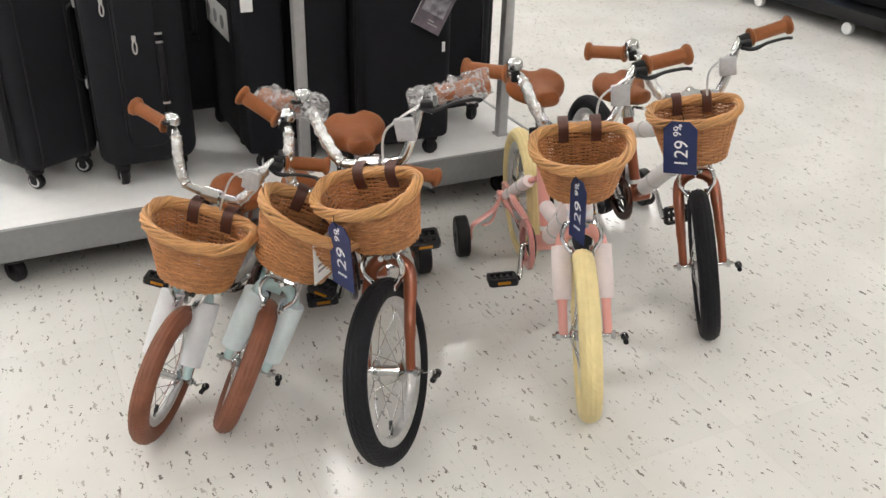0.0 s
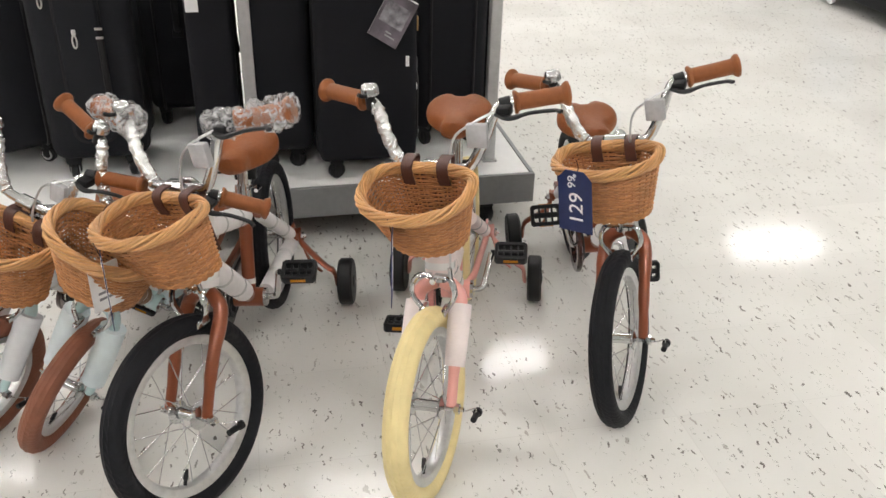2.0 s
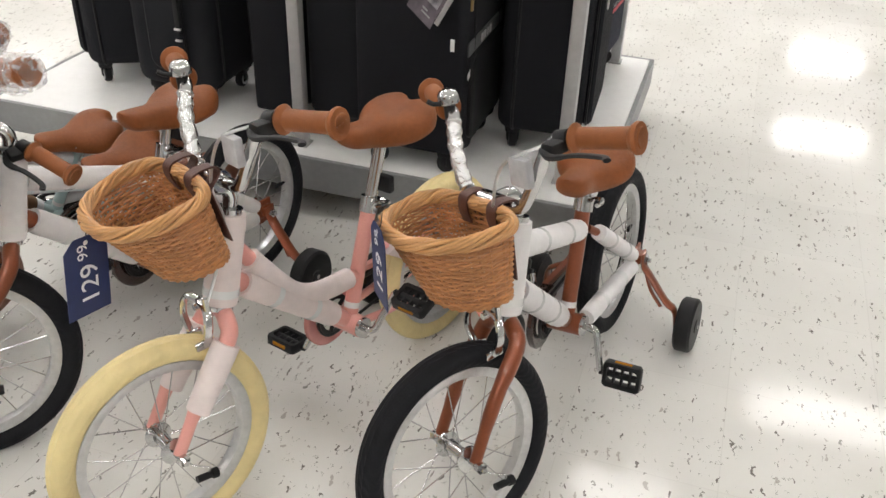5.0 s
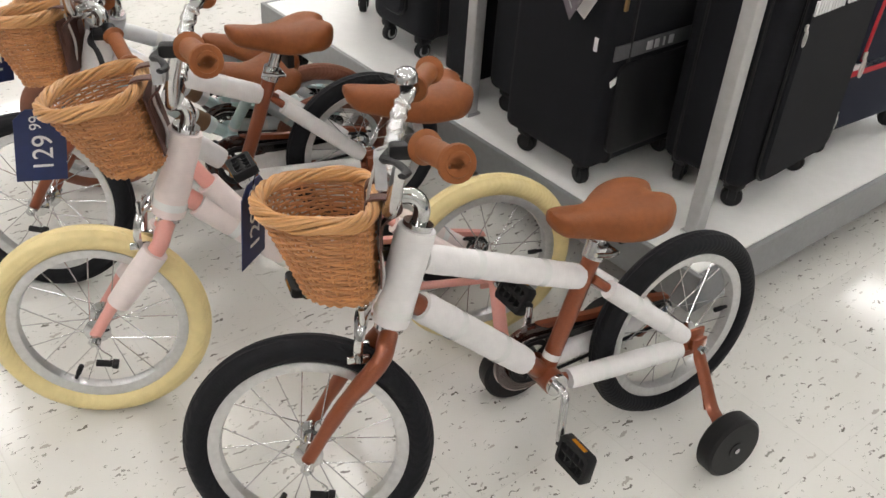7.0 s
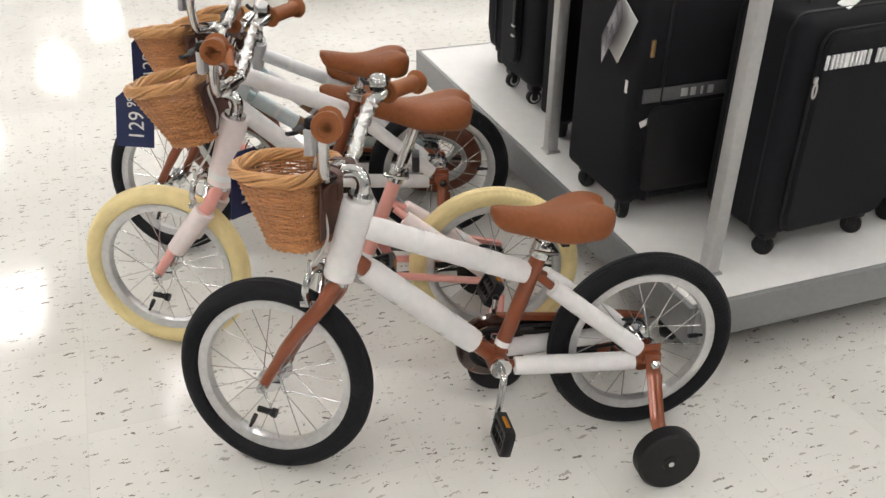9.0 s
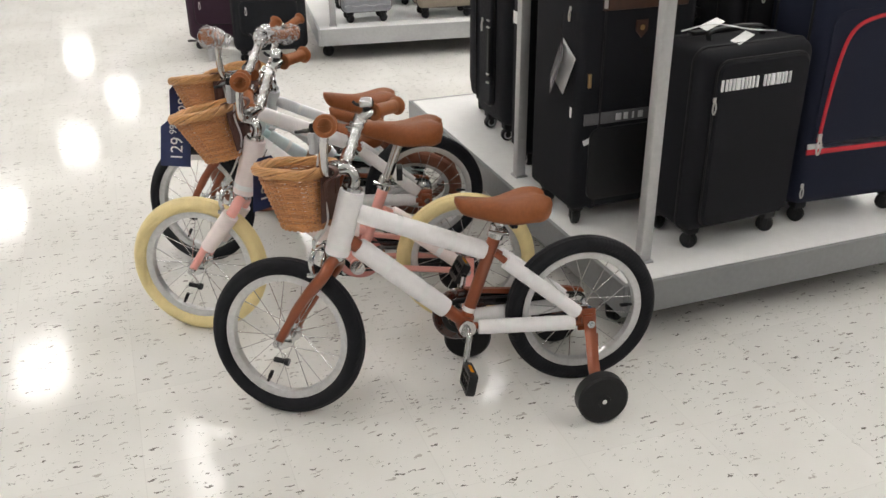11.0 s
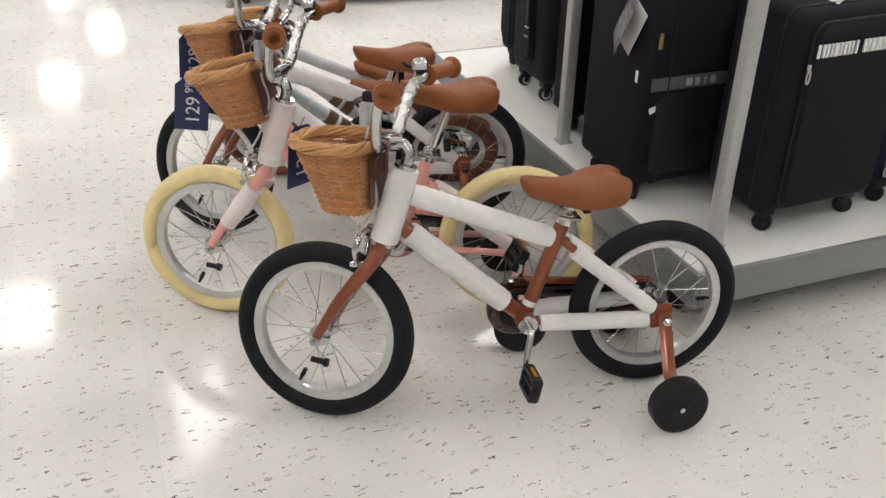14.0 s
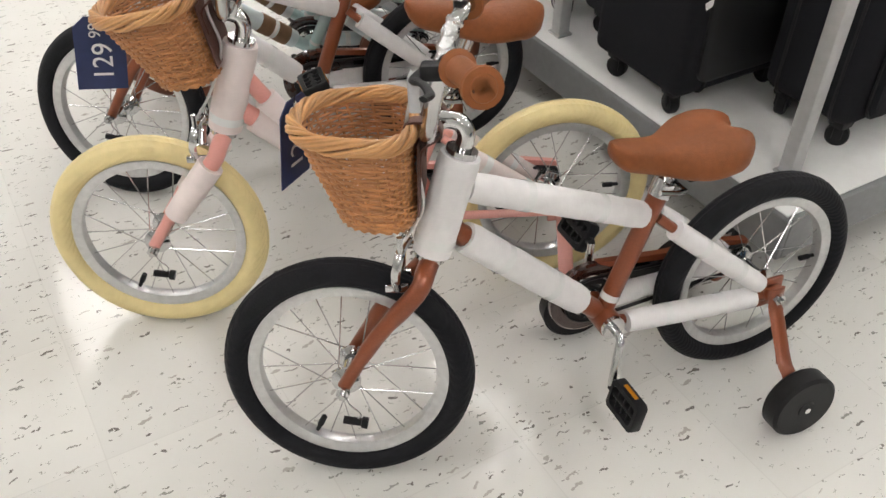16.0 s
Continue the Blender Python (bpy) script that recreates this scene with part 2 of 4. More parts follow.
    # thin seams between the 0.31 m tiles, and a slight change of tone from tile to tile
    mp = nt.nodes.new("ShaderNodeMapping")
    mp.vector_type = "TEXTURE"
    mp.inputs["Rotation"].default_value = (0, 0, radians(14.7))
    mp.inputs["Location"].default_value = (-1.05, -0.275, 0)
    nt.links.new(co.outputs["Object"], mp.inputs["Vector"])
    sx = nt.nodes.new("ShaderNodeSeparateXYZ")
    nt.links.new(mp.outputs["Vector"], sx.inputs[0])
    low = None
    for axis in ("X", "Y"):
        pp = nt.nodes.new("ShaderNodeMath")
        pp.operation = "PINGPONG"
        pp.inputs[1].default_value = 0.155
        nt.links.new(sx.outputs[axis], pp.inputs[0])
        if low is None:
            low = pp.outputs[0]
        else:
            mn = nt.nodes.new("ShaderNodeMath")
            mn.operation = "MINIMUM"
            nt.links.new(low, mn.inputs[0])
            nt.links.new(pp.outputs[0], mn.inputs[1])
            low = mn.outputs[0]
    edge = nt.nodes.new("ShaderNodeMapRange")
    edge.inputs["From Min"].default_value, edge.inputs["From Max"].default_value = 0.0003, 0.0016
    edge.inputs["To Min"].default_value, edge.inputs["To Max"].default_value = 0.16, 0.0
    nt.links.new(low, edge.inputs["Value"])
    mx = nt.nodes.new("ShaderNodeMix")
    mx.data_type = "RGBA"
    mx.inputs["B"].default_value = (0.36, 0.34, 0.31, 1)
    nt.links.new(edge.outputs["Result"], mx.inputs["Factor"])
    nt.links.new(colour, mx.inputs["A"])
    sn = nt.nodes.new("ShaderNodeVectorMath")
    sn.operation = "SNAP"
    sn.inputs[1].default_value = (0.31, 0.31, 1.0)
    nt.links.new(mp.outputs["Vector"], sn.inputs[0])
    wn = nt.nodes.new("ShaderNodeTexWhiteNoise")
    wn.noise_dimensions = "2D"
    nt.links.new(sn.outputs["Vector"], wn.inputs["Vector"])
    tone = nt.nodes.new("ShaderNodeMapRange")
    tone.inputs["To Min"].default_value, tone.inputs["To Max"].default_value = 0.965, 1.02
    nt.links.new(wn.outputs["Value"], tone.inputs["Value"])
    mt = nt.nodes.new("ShaderNodeMix")
    mt.data_type, mt.blend_type = "RGBA", "MULTIPLY"
    mt.inputs["Factor"].default_value = 1.0
    nt.links.new(mx.outputs["Result"], mt.inputs["A"])
    nt.links.new(tone.outputs["Result"], mt.inputs["B"])
    colour = mt.outputs["Result"]
    nt.links.new(colour, b.inputs["Base Color"])
    sm = nt.nodes.new("ShaderNodeTexNoise")
    sm.inputs["Scale"].default_value = 5.0
    sm.inputs["Detail"].default_value = 5
    nt.links.new(co.outputs["Object"], sm.inputs["Vector"])
    rr = nt.nodes.new("ShaderNodeMapRange")
    rr.inputs["To Min"].default_value, rr.inputs["To Max"].default_value = 0.06, 0.125
    nt.links.new(sm.outputs["Fac"], rr.inputs["Value"])
    nt.links.new(rr.outputs["Result"], b.inputs["Roughness"])
    b.inputs["Specular IOR Level"].default_value = 0.10
    wave = nt.nodes.new("ShaderNodeTexNoise")
    wave.inputs["Scale"].default_value = 7.0
    nt.links.new(co.outputs["Object"], wave.inputs["Vector"])
    bp = nt.nodes.new("ShaderNodeBump")
    bp.inputs["Strength"].default_value = 0.05
    bp.inputs["Distance"].default_value = 0.01
    nt.links.new(wave.outputs["Fac"], bp.inputs["Height"])
    nt.links.new(bp.outputs["Normal"], b.inputs["Normal"])
    return m


VINYL = vinyl_floor()


# ---------------------------------------------------------------- mesh helpers
def finish(bm, name, mat, smooth=True):
    bmesh.ops.recalc_face_normals(bm, faces=bm.faces)
    me = bpy.data.meshes.new(name)
    bm.to_mesh(me)
    bm.free()
    me.materials.append(mat)
    if smooth:
        me.shade_smooth()
        me.set_sharp_from_angle(angle=radians(38))
    return me


def part(name, bm, mat, parent=None, label="", smooth=True):
    ob = new(name, finish(bm, name, mat, smooth))
    ob.parent = parent
    if label:
        tagged(ob, label)
    return ob


def thing(name, label, category, m=None, group="", kind=""):
    ob = new(name)
    ob.empty_display_size = 0.05
    if m is not None:
        ob.matrix_world = m
    return tagged(ob, label, category, group, kind)


def moved(bm, m):
    bmesh.ops.transform(bm, matrix=m, verts=bm.verts)
    return bm


def frames_along(pts, closed=False):
    """Side and up vectors carried along a line of points without twist."""
    n = len(pts)
    tang = []
    for i in range(n):
        a = pts[(i - 1) % n] if closed or i else pts[0]
        b = pts[(i + 1) % n] if closed or i < n - 1 else pts[-1]
        tang.append((b - a).normalized())
    ref = Vector((0, 0, 1)) if abs(tang[0].z) < 0.9 else Vector((1, 0, 0))
    side = tang[0].cross(ref).normalized()
    out = []
    for i, t in enumerate(tang):
        side = (side - t * side.dot(t)).normalized()
        out.append((side, t.cross(side)))
    return out


def tube(bm, points, radius, seg=10, closed=False, caps=True, flat=1.0):
    """Sweeps a round (or flattened) section along points; radius is one number or one a point."""
    pts = [Vector(p) for p in points]
    radii = radius if isinstance(radius, (list, tuple)) else [radius] * len(pts)
    rings = []
    for p, r, (s, u) in zip(pts, radii, frames_along(pts, closed)):
        ring = []
        for k in range(seg):
            a = 2 * math.pi * k / seg
            ring.append(bm.verts.new(p + s * (r * math.cos(a)) + u * (r * flat * math.sin(a))))
        rings.append(ring)
    n = len(rings)
    for i in range(n if closed else n - 1):
        a, b = rings[i], rings[(i + 1) % n]
        for k in range(seg):
            bm.faces.new((a[k], a[(k + 1) % seg], b[(k + 1) % seg], b[k]))
    if caps and not closed:
        bm.faces.new(rings[0][::-1])
        bm.faces.new(rings[-1])
    return bm


def smooth_path(points, steps=6):
    """Catmull-Rom through the given points."""
    p = [Vector(q) for q in points]
    p = [2 * p[0] - p[1]] + p + [2 * p[-1] - p[-2]]
    out = []
    for i in range(1, len(p) - 2):
        for k in range(steps):
            t = k / steps
            a, b, c, d = p[i - 1:i + 3]
            out.append(0.5 * ((2 * b) + (c - a) * t + (2 * a - 5 * b + 4 * c - d) * t * t + (3 * b - a - 3 * c + d) * t ** 3))
    out.append(p[-2])
    return out


def lathe(bm, profile, axis="y", seg=32, closed=True, m=None):
    """Turns a profile of (radius, along) round the y axis. closed: the profile is a loop."""
    rings = []
    for k in range(seg):
        a = 2 * math.pi * k / seg
        rings.append([bm.verts.new((r * math.cos(a), h, r * math.sin(a))) for r, h in profile])
    n = len(profile)
    for k in range(seg):
        a, b = rings[k], rings[(k + 1) % seg]
        for i in range(n if closed else n - 1):
            j = (i + 1) % n
            bm.faces.new((a[i], a[j], b[j], b[i]))
    if not closed:
        for i in (0, n - 1):
            if profile[i][0] > 1e-5:
                loop = [rings[k][i] for k in range(seg)]
                bm.faces.new(loop)
    bmesh.ops.remove_doubles(bm, verts=bm.verts, dist=1e-6)
    if m is not None:
        moved(bm, m)
    return bm


def box(bm, size, centre=(0, 0, 0), bevel=0.0, seg=2, m=None):
    made = bmesh.ops.create_cube(bm, size=1.0)["verts"]
    bmesh.ops.scale(bm, vec=size, verts=made)
    bmesh.ops.translate(bm, vec=centre, verts=made)
    if bevel > 0:
        edges = list({e for v in made for e in v.link_edges})
        out = bmesh.ops.bevel(bm, geom=edges, offset=bevel, segments=seg, profile=0.5, affect="EDGES")
        made = list({v for f in out["faces"] for v in f.verts} | {v for v in made if v.is_valid})
    if m is not None:
        bmesh.ops.transform(bm, matrix=m, verts=[v for v in made if v.is_valid])
    return bm


def rod(bm, a, b, r, seg=10):
    return tube(bm, [a, b], r, seg)


def B():
    return bmesh.new()


def text_mesh(body, size, depth=0.0006):
    """Letters of the built-in font as a mesh in the xy plane, centred."""
    cu = bpy.data.curves.new("letters", "FONT")
    cu.body, cu.size, cu.align_x, cu.align_y, cu.extrude = body, size, "CENTER", "CENTER", depth
    ob = bpy.data.objects.new("letters", cu)
    scene.collection.objects.link(ob)
    me = bpy.data.meshes.new_from_object(ob.evaluated_get(bpy.context.evaluated_depsgraph_get()))
    bpy.data.objects.remove(ob)
    bm = B()
    bm.from_mesh(me)
    bpy.data.meshes.remove(me)
    return bm


# ---------------------------------------------------------------- setting
tagged(part("floor", box(B(), (31, 38, 0.05), (3, 9, -0.025)), VINYL, None, smooth=False), "polished off-white vinyl floor with grey-brown flecks", "floor", kind="structure")
tagged(part("ceiling", box(B(), (31, 38, 0.05), (3, 9, CEIL_Z + 0.025)), CEIL, None, smooth=False), "white store ceiling", "ceiling", kind="structure")
for nm, size, c in (("wall_north", (31, 0.15, CEIL_Z), (3, 28.07, CEIL_Z / 2)), ("wall_south", (31, 0.15, CEIL_Z), (3, -10.07, CEIL_Z / 2)),
                    ("wall_east", (0.15, 38, CEIL_Z), (18.57, 9, CEIL_Z / 2)), ("wall_west", (0.15, 38, CEIL_Z), (-12.57, 9, CEIL_Z / 2))):
    tagged(part(nm, box(B(), size, c), WALL, None, smooth=False), "plain off-white store wall", "wall", kind="structure")


def ceiling_light(m):
    t = thing("ceiling_light", "white recessed fluorescent ceiling light panel", "light", m, group="ceiling lights")
    bm = B()
    for s in (-1, 1):
        box(bm, (1.24, 0.03, 0.05), (0, s * 0.29, 0))
        box(bm, (0.03, 0.55, 0.05), (s * 0.605, 0, 0))
    part("frame", bm, WALL, t, smooth=False)
    part("diffuser", box(B(), (1.18, 0.55, 0.03), (0, 0, -0.006)), LAMP, t, smooth=False)
    return t


# places of the light panels in the stand's own directions, metres
# panels from (6.8, 1.6) on are unseen, added to brighten the room
LIGHTS = [(4.75, -1.68), (10.9, -1.8), (14.4, -2.0), (3.2, 0.05), (3.8, 3.5), (1.3, 2.8), (2.15, 5.7), (-0.9, 5.3), (-2.5, 7.5), (-3.2, 12.3), (-2.1, 15.1),
          (-1.2, 18.2), (-2.1, 22.2), (6.8, 1.6), (10.0, 2.0), (6.8, 5.4), (10.0, 6.0), (4.5, 8.8), (1.2, 10.2), (-6.0, 4.0), (-5.6, 8.6), (-4.2, 1.2), (-7.2, 0.4),
          (-4.4, -2.6), (-1.2, -3.6), (-8.0, -4.2), (-1.0, -7.2), (6.6, -5.6), (4.6, 13.5), (1.6, 20.0), (8.5, 10.0)]
first_light = None
for u, v in LIGHTS:
    c, s = math.cos(radians(14.7)), math.sin(radians(14.7))
    m = pose(0.145 + u * c - v * s, 0.10 + u * s + v * c, CEIL_Z - 0.025, 0, 0, 104.7)
    if first_light is None:
        first_light = ceiling_light(m)
    else:
        copy_thing(first_light, m)


# ---------------------------------------------------------------- luggage stand
STAND = pose(0.145, 0.10, 0, 0, 0, 14.7)      # x along its near side, y along its front
STAND_W, STAND_L, STAND_Z = 1.125, 1.82, 0.187


def castor(parent, x, y):
    bm = lathe(B(), [(0, -0.016), (0.030, -0.016), (0.034, -0.011), (0.034, 0.011), (0.030, 0.016), (0, 0.016)], seg=20, closed=False, m=pose(x + 0.012, y, 0.034, 0, 0, 30))
    c = part("castor", bm, BLACK, parent, "black swivel castor")
    fk = B()
    box(fk, (0.05, 0.044, 0.012), (x, y, 0.074), 0.003)
    for s in (-1, 1):
        box(fk, (0.03, 0.004, 0.05), (x + 0.006, y + s * 0.021, 0.05), 0.001, m=None)
    part("fork", fk, BLACK, c)


def display_stand(label, m, w, l, zt, edge, edge_label):
    st = thing("display_stand", label, "display stand", m, group="luggage display stands")
    part("top_panel", box(B(), (w - 0.03, l - 0.03, 0.02), (w / 2, l / 2, zt - 0.010), 0.002), SHELF_TOP, st, smooth=False)
    for size, c in (((0.014, l, 0.095), (0.007, l / 2, zt - 0.0475)), ((0.014, l, 0.095), (w - 0.007, l / 2, zt - 0.0475)),
                    ((w - 0.03, 0.014, 0.095), (w / 2, 0.007, zt - 0.0475)), ((w - 0.03, 0.014, 0.095), (w / 2, l - 0.007, zt - 0.0475))):
        part("fascia", box(B(), size, c, 0.0025), edge, st, edge_label, smooth=False)
    part("underside", box(B(), (w - 0.06, l - 0.06, 0.02), (w / 2, l / 2, zt - 0.085)), BLACK, st, smooth=False)
    for x in (0.055, w - 0.055):
        for y in (0.14, l - 0.14):
            castor(st, x, y)
    return st


def post(parent, u, v, zt, h=1.6):
    bm = B()
    box(bm, (0.034, 0.034, h), (u, v, zt + h / 2 + 0.004), 0.005)
    p = part("post", bm, POST, parent, "square silver-grey metal post")
    part("foot_plate", box(B(), (0.044, 0.044, 0.006), (u, v, zt + 0.003), 0.001), POST, p)
    return p


stand = display_stand("low white display platform with grey metal edge under black luggage", STAND, STAND_W, STAND_L, STAND_Z, SHELF_EDGE, "grey metal edge strip")
for u, v in ((0.125, 0.116), (0.075, 0.830), (STAND_W - 0.08, 0.125)):
    post(stand, u, v, STAND_Z)
bm = B()
rod(bm, (0.125, 0.116, STAND_Z + 1.55), (0.075, 0.830, STAND_Z + 1.55), 0.014, 10)
part("cross_rail", bm, POST, stand)


# ---------------------------------------------------------------- luggage
def spinner_wheel(parent, x, y, ring, turn):
    c = part("wheel", lathe(B(), [(0, -0.011), (0.021, -0.011), (0.0245, -0.007), (0.0245, 0.007), (0.021, 0.011), (0, 0.011)], seg=20, closed=False, m=pose(x, y, 0.0245, 0, 0, turn)), BLACK, parent, "black spinner wheel")
    bm = B()
    a = Matrix.Translation((x, y, 0)) @ Matrix.Rotation(radians(turn), 4, "Z")
    for s in (-1, 1):
        box(bm, (0.020, 0.005, 0.034), (0, s * 0.014, 0.036), 0.002, m=a)
    box(bm, (0.042, 0.040, 0.026), (x, y, 0.058), 0.008)
    part("wheel_housing", bm, BLACK, c)
    if ring:
        part("hub_ring", lathe(B(), [(0.011, 0.0108), (0.0165, 0.0108), (0.0165, 0.0125), (0.011, 0.0125)], seg=20, m=pose(x, y, 0.0245, 0, 0, turn)), ALLOY, c)
        part("hub_ring", lathe(B(), [(0.011, -0.0125), (0.0165, -0.0125), (0.0165, -0.0108), (0.011, -0.0108)], seg=20, m=pose(x, y, 0.0245, 0, 0, turn)), ALLOY, c)


def rounded_panel(w, h, t, r, y, zc):
    """A panel with rounded corners standing proud of a face that looks to -y."""
    bm = B()
    pts = []
    for cx, cz, a0 in ((w / 2 - r, h / 2 - r, 0), (-w / 2 + r, h / 2 - r, 90), (-w / 2 + r, -h / 2 + r, 180), (w / 2 - r, -h / 2 + r, 270)):
        for k in range(6):
            a = radians(a0 + 18 * k)
            pts.append((cx + r * math.cos(a), cz + r * math.sin(a)))
    back = [bm.verts.new((x, y, zc + z)) for x, z in pts]
    mid = [bm.verts.new((x, y - t * 0.7, zc + z)) for x, z in pts]
    front = [bm.verts.new((x * (1 - 0.012 / w), y - t, zc + z * (1 - 0.012 / h))) for x, z in pts]
    for a, b in ((back, mid), (mid, front)):
        for k in range(len(pts)):
            j = (k + 1) % len(pts)
            bm.faces.new((a[k], a[j], b[j], b[k]))
    bm.faces.new(front)
    return bm


def panel_line(w, h, r, y, zc):
    pts = []
    for cx, cz, a0 in ((w / 2 - r, h / 2 - r, 0), (-w / 2 + r, h / 2 - r, 90), (-w / 2 + r, -h / 2 + r, 180), (w / 2 - r, -h / 2 + r, 270)):
        for k in range(6):
            a = radians(a0 + 18 * k)
            pts.append((cx + r * math.cos(a), y, zc + cz + r * math.sin(a)))
    return pts


def zip_pull(parent, x, y, z, mat=None, size=1.0):
    bm = B()
    box(bm, (0.010 * size, 0.005, 0.014 * size), (x, y, z), 0.002)
    tube(bm, [(x + 0.005 * size * math.cos(a), y - 0.003, z - 0.022 * size + 0.016 * size * math.sin(a)) for a in [2 * math.pi * k / 14 for k in range(14)]], 0.0022 * size, 6, closed=True)
    part("zip_pull", bm, mat or ZIPMETAL, parent, "metal zip pull")


def suitcase(label, m, w, d, h, mat, ring=False, pockets=((0.78, 0.34, 0.70), (0.78, 0.26, 0.28)), ribs=False, side_handle=True, top_handle=True, turns=(20, -15, 30, 5), pull_x=-0.30, round_=0.16):
    """A four-wheeled suitcase; its front face looks to -y, it stands on z = 0."""
    t = thing("suitcase", label, "suitcase", m, group="suitcases on the stand")
    z0 = 0.062
    bh = h - z0
    body = part("body", box(B(), (w, d, bh), (0, 0, z0 + bh / 2), min(w, d) * round_, 4), mat, t)
    for k, (sx, sy) in enumerate(((-1, -1), (1, -1), (-1, 1), (1, 1))):
        spinner_wheel(t, sx * (w / 2 - 0.05), sy * (d / 2 - 0.042), ring, turns[k])
    if ribs:
        for k in range(13):
            z = z0 + bh * (0.08 + 0.07 * k)
            line = [(w * 0.45 * (j / 8 - 1), -d / 2 + 0.001, z + 0.004 * math.sin(j * 1.1 + k * 0.9)) for j in range(17)]
            part("rib", tube(B(), line, 0.011, 8, flat=0.5), mat, body)
    else:
        for pw, ph, pz in pockets:
            pk = part("front_pocket", rounded_panel(w * pw, bh * ph, 0.022, 0.035, -d / 2 + 0.001, z0 + bh * pz), mat, body)
            part("zip_line", tube(B(), panel_line(w * pw + 0.004, bh * ph + 0.004, 0.036, -d / 2 - 0.008, z0 + bh * pz), 0.0032, 6, closed=True), BLACK, pk)
            zip_pull(pk, w * pull_x, -d / 2 - 0.026, z0 + bh * (pz + ph * 0.30))
    for y in (-d * 0.30, d * 0.30):
        line = []
        r = min(w, d) * round_
        for cx, cz, a0 in ((w / 2 - r, bh / 2 - r, 0), (-w / 2 + r, bh / 2 - r, 90), (-w / 2 + r, -bh / 2 + r, 180), (w / 2 - r, -bh / 2 + r, 270)):
            for k in range(6):
                a = radians(a0 + 18 * k)
                line.append((cx + (r + 0.001) * math.cos(a), y, z0 + bh / 2 + cz + (r + 0.001) * math.sin(a)))
        part("piping", tube(B(), line, 0.0042, 7, closed=True), BLACK, body)
    if top_handle:
        bm = B()
        tube(bm, smooth_path([(-0.09, 0, h - 0.004), (-0.085, 0, h + 0.022), (0, 0, h + 0.030), (0.085, 0, h + 0.022), (0.09, 0, h - 0.004)], 5), 0.010, 8, flat=0.6)
        part("top_handle", bm, BLACK, t)
        bm = B()
        box(bm, (0.19, 0.030, 0.014), (0, d * 0.32, h + 0.003), 0.004)
        part("trolley_handle", bm, BLACK, t)
    if side_handle:
        bm = B()
        zc = z0 + bh * 0.52
        tube(bm, smooth_path([(-w / 2 + 0.004, 0, zc - 0.11), (-w / 2 - 0.022, 0, zc - 0.09), (-w / 2 - 0.027, 0, zc), (-w / 2 - 0.022, 0, zc + 0.09), (-w / 2 + 0.004, 0, zc + 0.11)], 5), 0.011, 8, flat=0.6)
        part("side_handle", bm, BLACK, t)
        for s in (-1, 1):
            part("handle_end", box(B(), (0.008, 0.034, 0.03), (-w / 2 - 0.003, 0, zc + s * 0.115), 0.003), ALLOY if ring else BLACK, t)
    return t


def on_stand(u, v, turn=0.0):
    return STAND @ pose(u, v, STAND_Z, 0, 0, turn)


# cases that face the front edge of the stand (their front looks to -u)
F = -90
suitcase("black soft-sided cabin suitcase with a rounded top", on_stand(0.401, 1.575, -151.5), 0.36, 0.24, 0.57, CLOTH_B, ring=True, turns=(60, 20, 70, 40), pockets=((0.80, 0.88, 0.5),), pull_x=0.12)
tall = suitcase("tall charcoal soft suitcase with ringed spinner wheels", on_stand(0.28, 1.265, F), 0.265, 0.27, 0.72, CLOTH_B, ring=True, turns=(95, 85, 90, 90), pockets=((0.42, 0.8, 0.5),))
card_case = suitcase("tall black suitcase with a white feature card", on_stand(0.360, 0.925, F), 0.125, 0.50, 0.74, CLOTH, pockets=(), top_handle=False, side_handle=False, round_=0.10, ring=True)
suitcase("narrow black suitcase with a side handle", on_stand(0.31, 0.745, F), 0.18, 0.36, 0.76, CLOTH_B, pockets=(), top_handle=False)
big = suitcase("large black soft suitcase with a hanging paper tag", on_stand(0.21, 0.505, F), 0.285, 0.37, 0.80, CLOTH, pockets=(), side_handle=False, round_=0.08)
ck = suitcase("black cabin suitcase with white raised lettering", on_stand(0.425, 0.225, 3), 0.375, 0.23, 0.575, CLOTH, pockets=((0.80, 0.90, 0.50),), side_handle=False, turns=(-60, -50, 20, 10), pull_x=-0.44)
blue = suitcase("navy suitcase with red piping and a white-red band", on_stand(0.865, 0.26, -4), 0.42, 0.26, 0.74, NAVY_CLOTH, pockets=(), side_handle=False, turns=(-60, -50, 20, 10))
for u, v, w, d, h in ((0.78, 0.605, 0.42, 0.33, 0.80), (0.75, 1.04, 0.42, 0.23, 0.78), (0.80, 1.30, 0.42, 0.28, 0.76), (0.86, 1.62, 0.40, 0.24, 0.60)):
    suitcase("plain black soft suitcase in the back row", on_stand(u, v, 0), w, d, h, CLOTH)

# fittings on single cases
m_ck = ck
bar_z = 0.491
x = -0.147
for wd in (0.020, 0.018, 0.012, 0.018, 0.006, 0.020, 0.0, 0.018, 0.012, 0.014, 0.006, 0.020):
    if wd:
        for side in ((-1, 1) if wd > 0.01 else (1,)):
            part("raised_mark", box(B(), (0.0062, 0.005, 0.031), (x + wd / 2 + side * (wd / 2 - 0.0031), -0.140, bar_z), 0.001), WHITE_INK, m_ck, "white raised block of a maker's name")
    x += (wd + 0.005) if wd else 0.014
bm = B()
tube(bm, smooth_path([(-0.16, 0.03, 0.60), (-0.08, 0.0, 0.617), (0.02, -0.03, 0.60), (0.12, -0.02, 0.585)], 5), 0.0022, 6)
part("cord", bm, WHITE_CARD, m_ck)
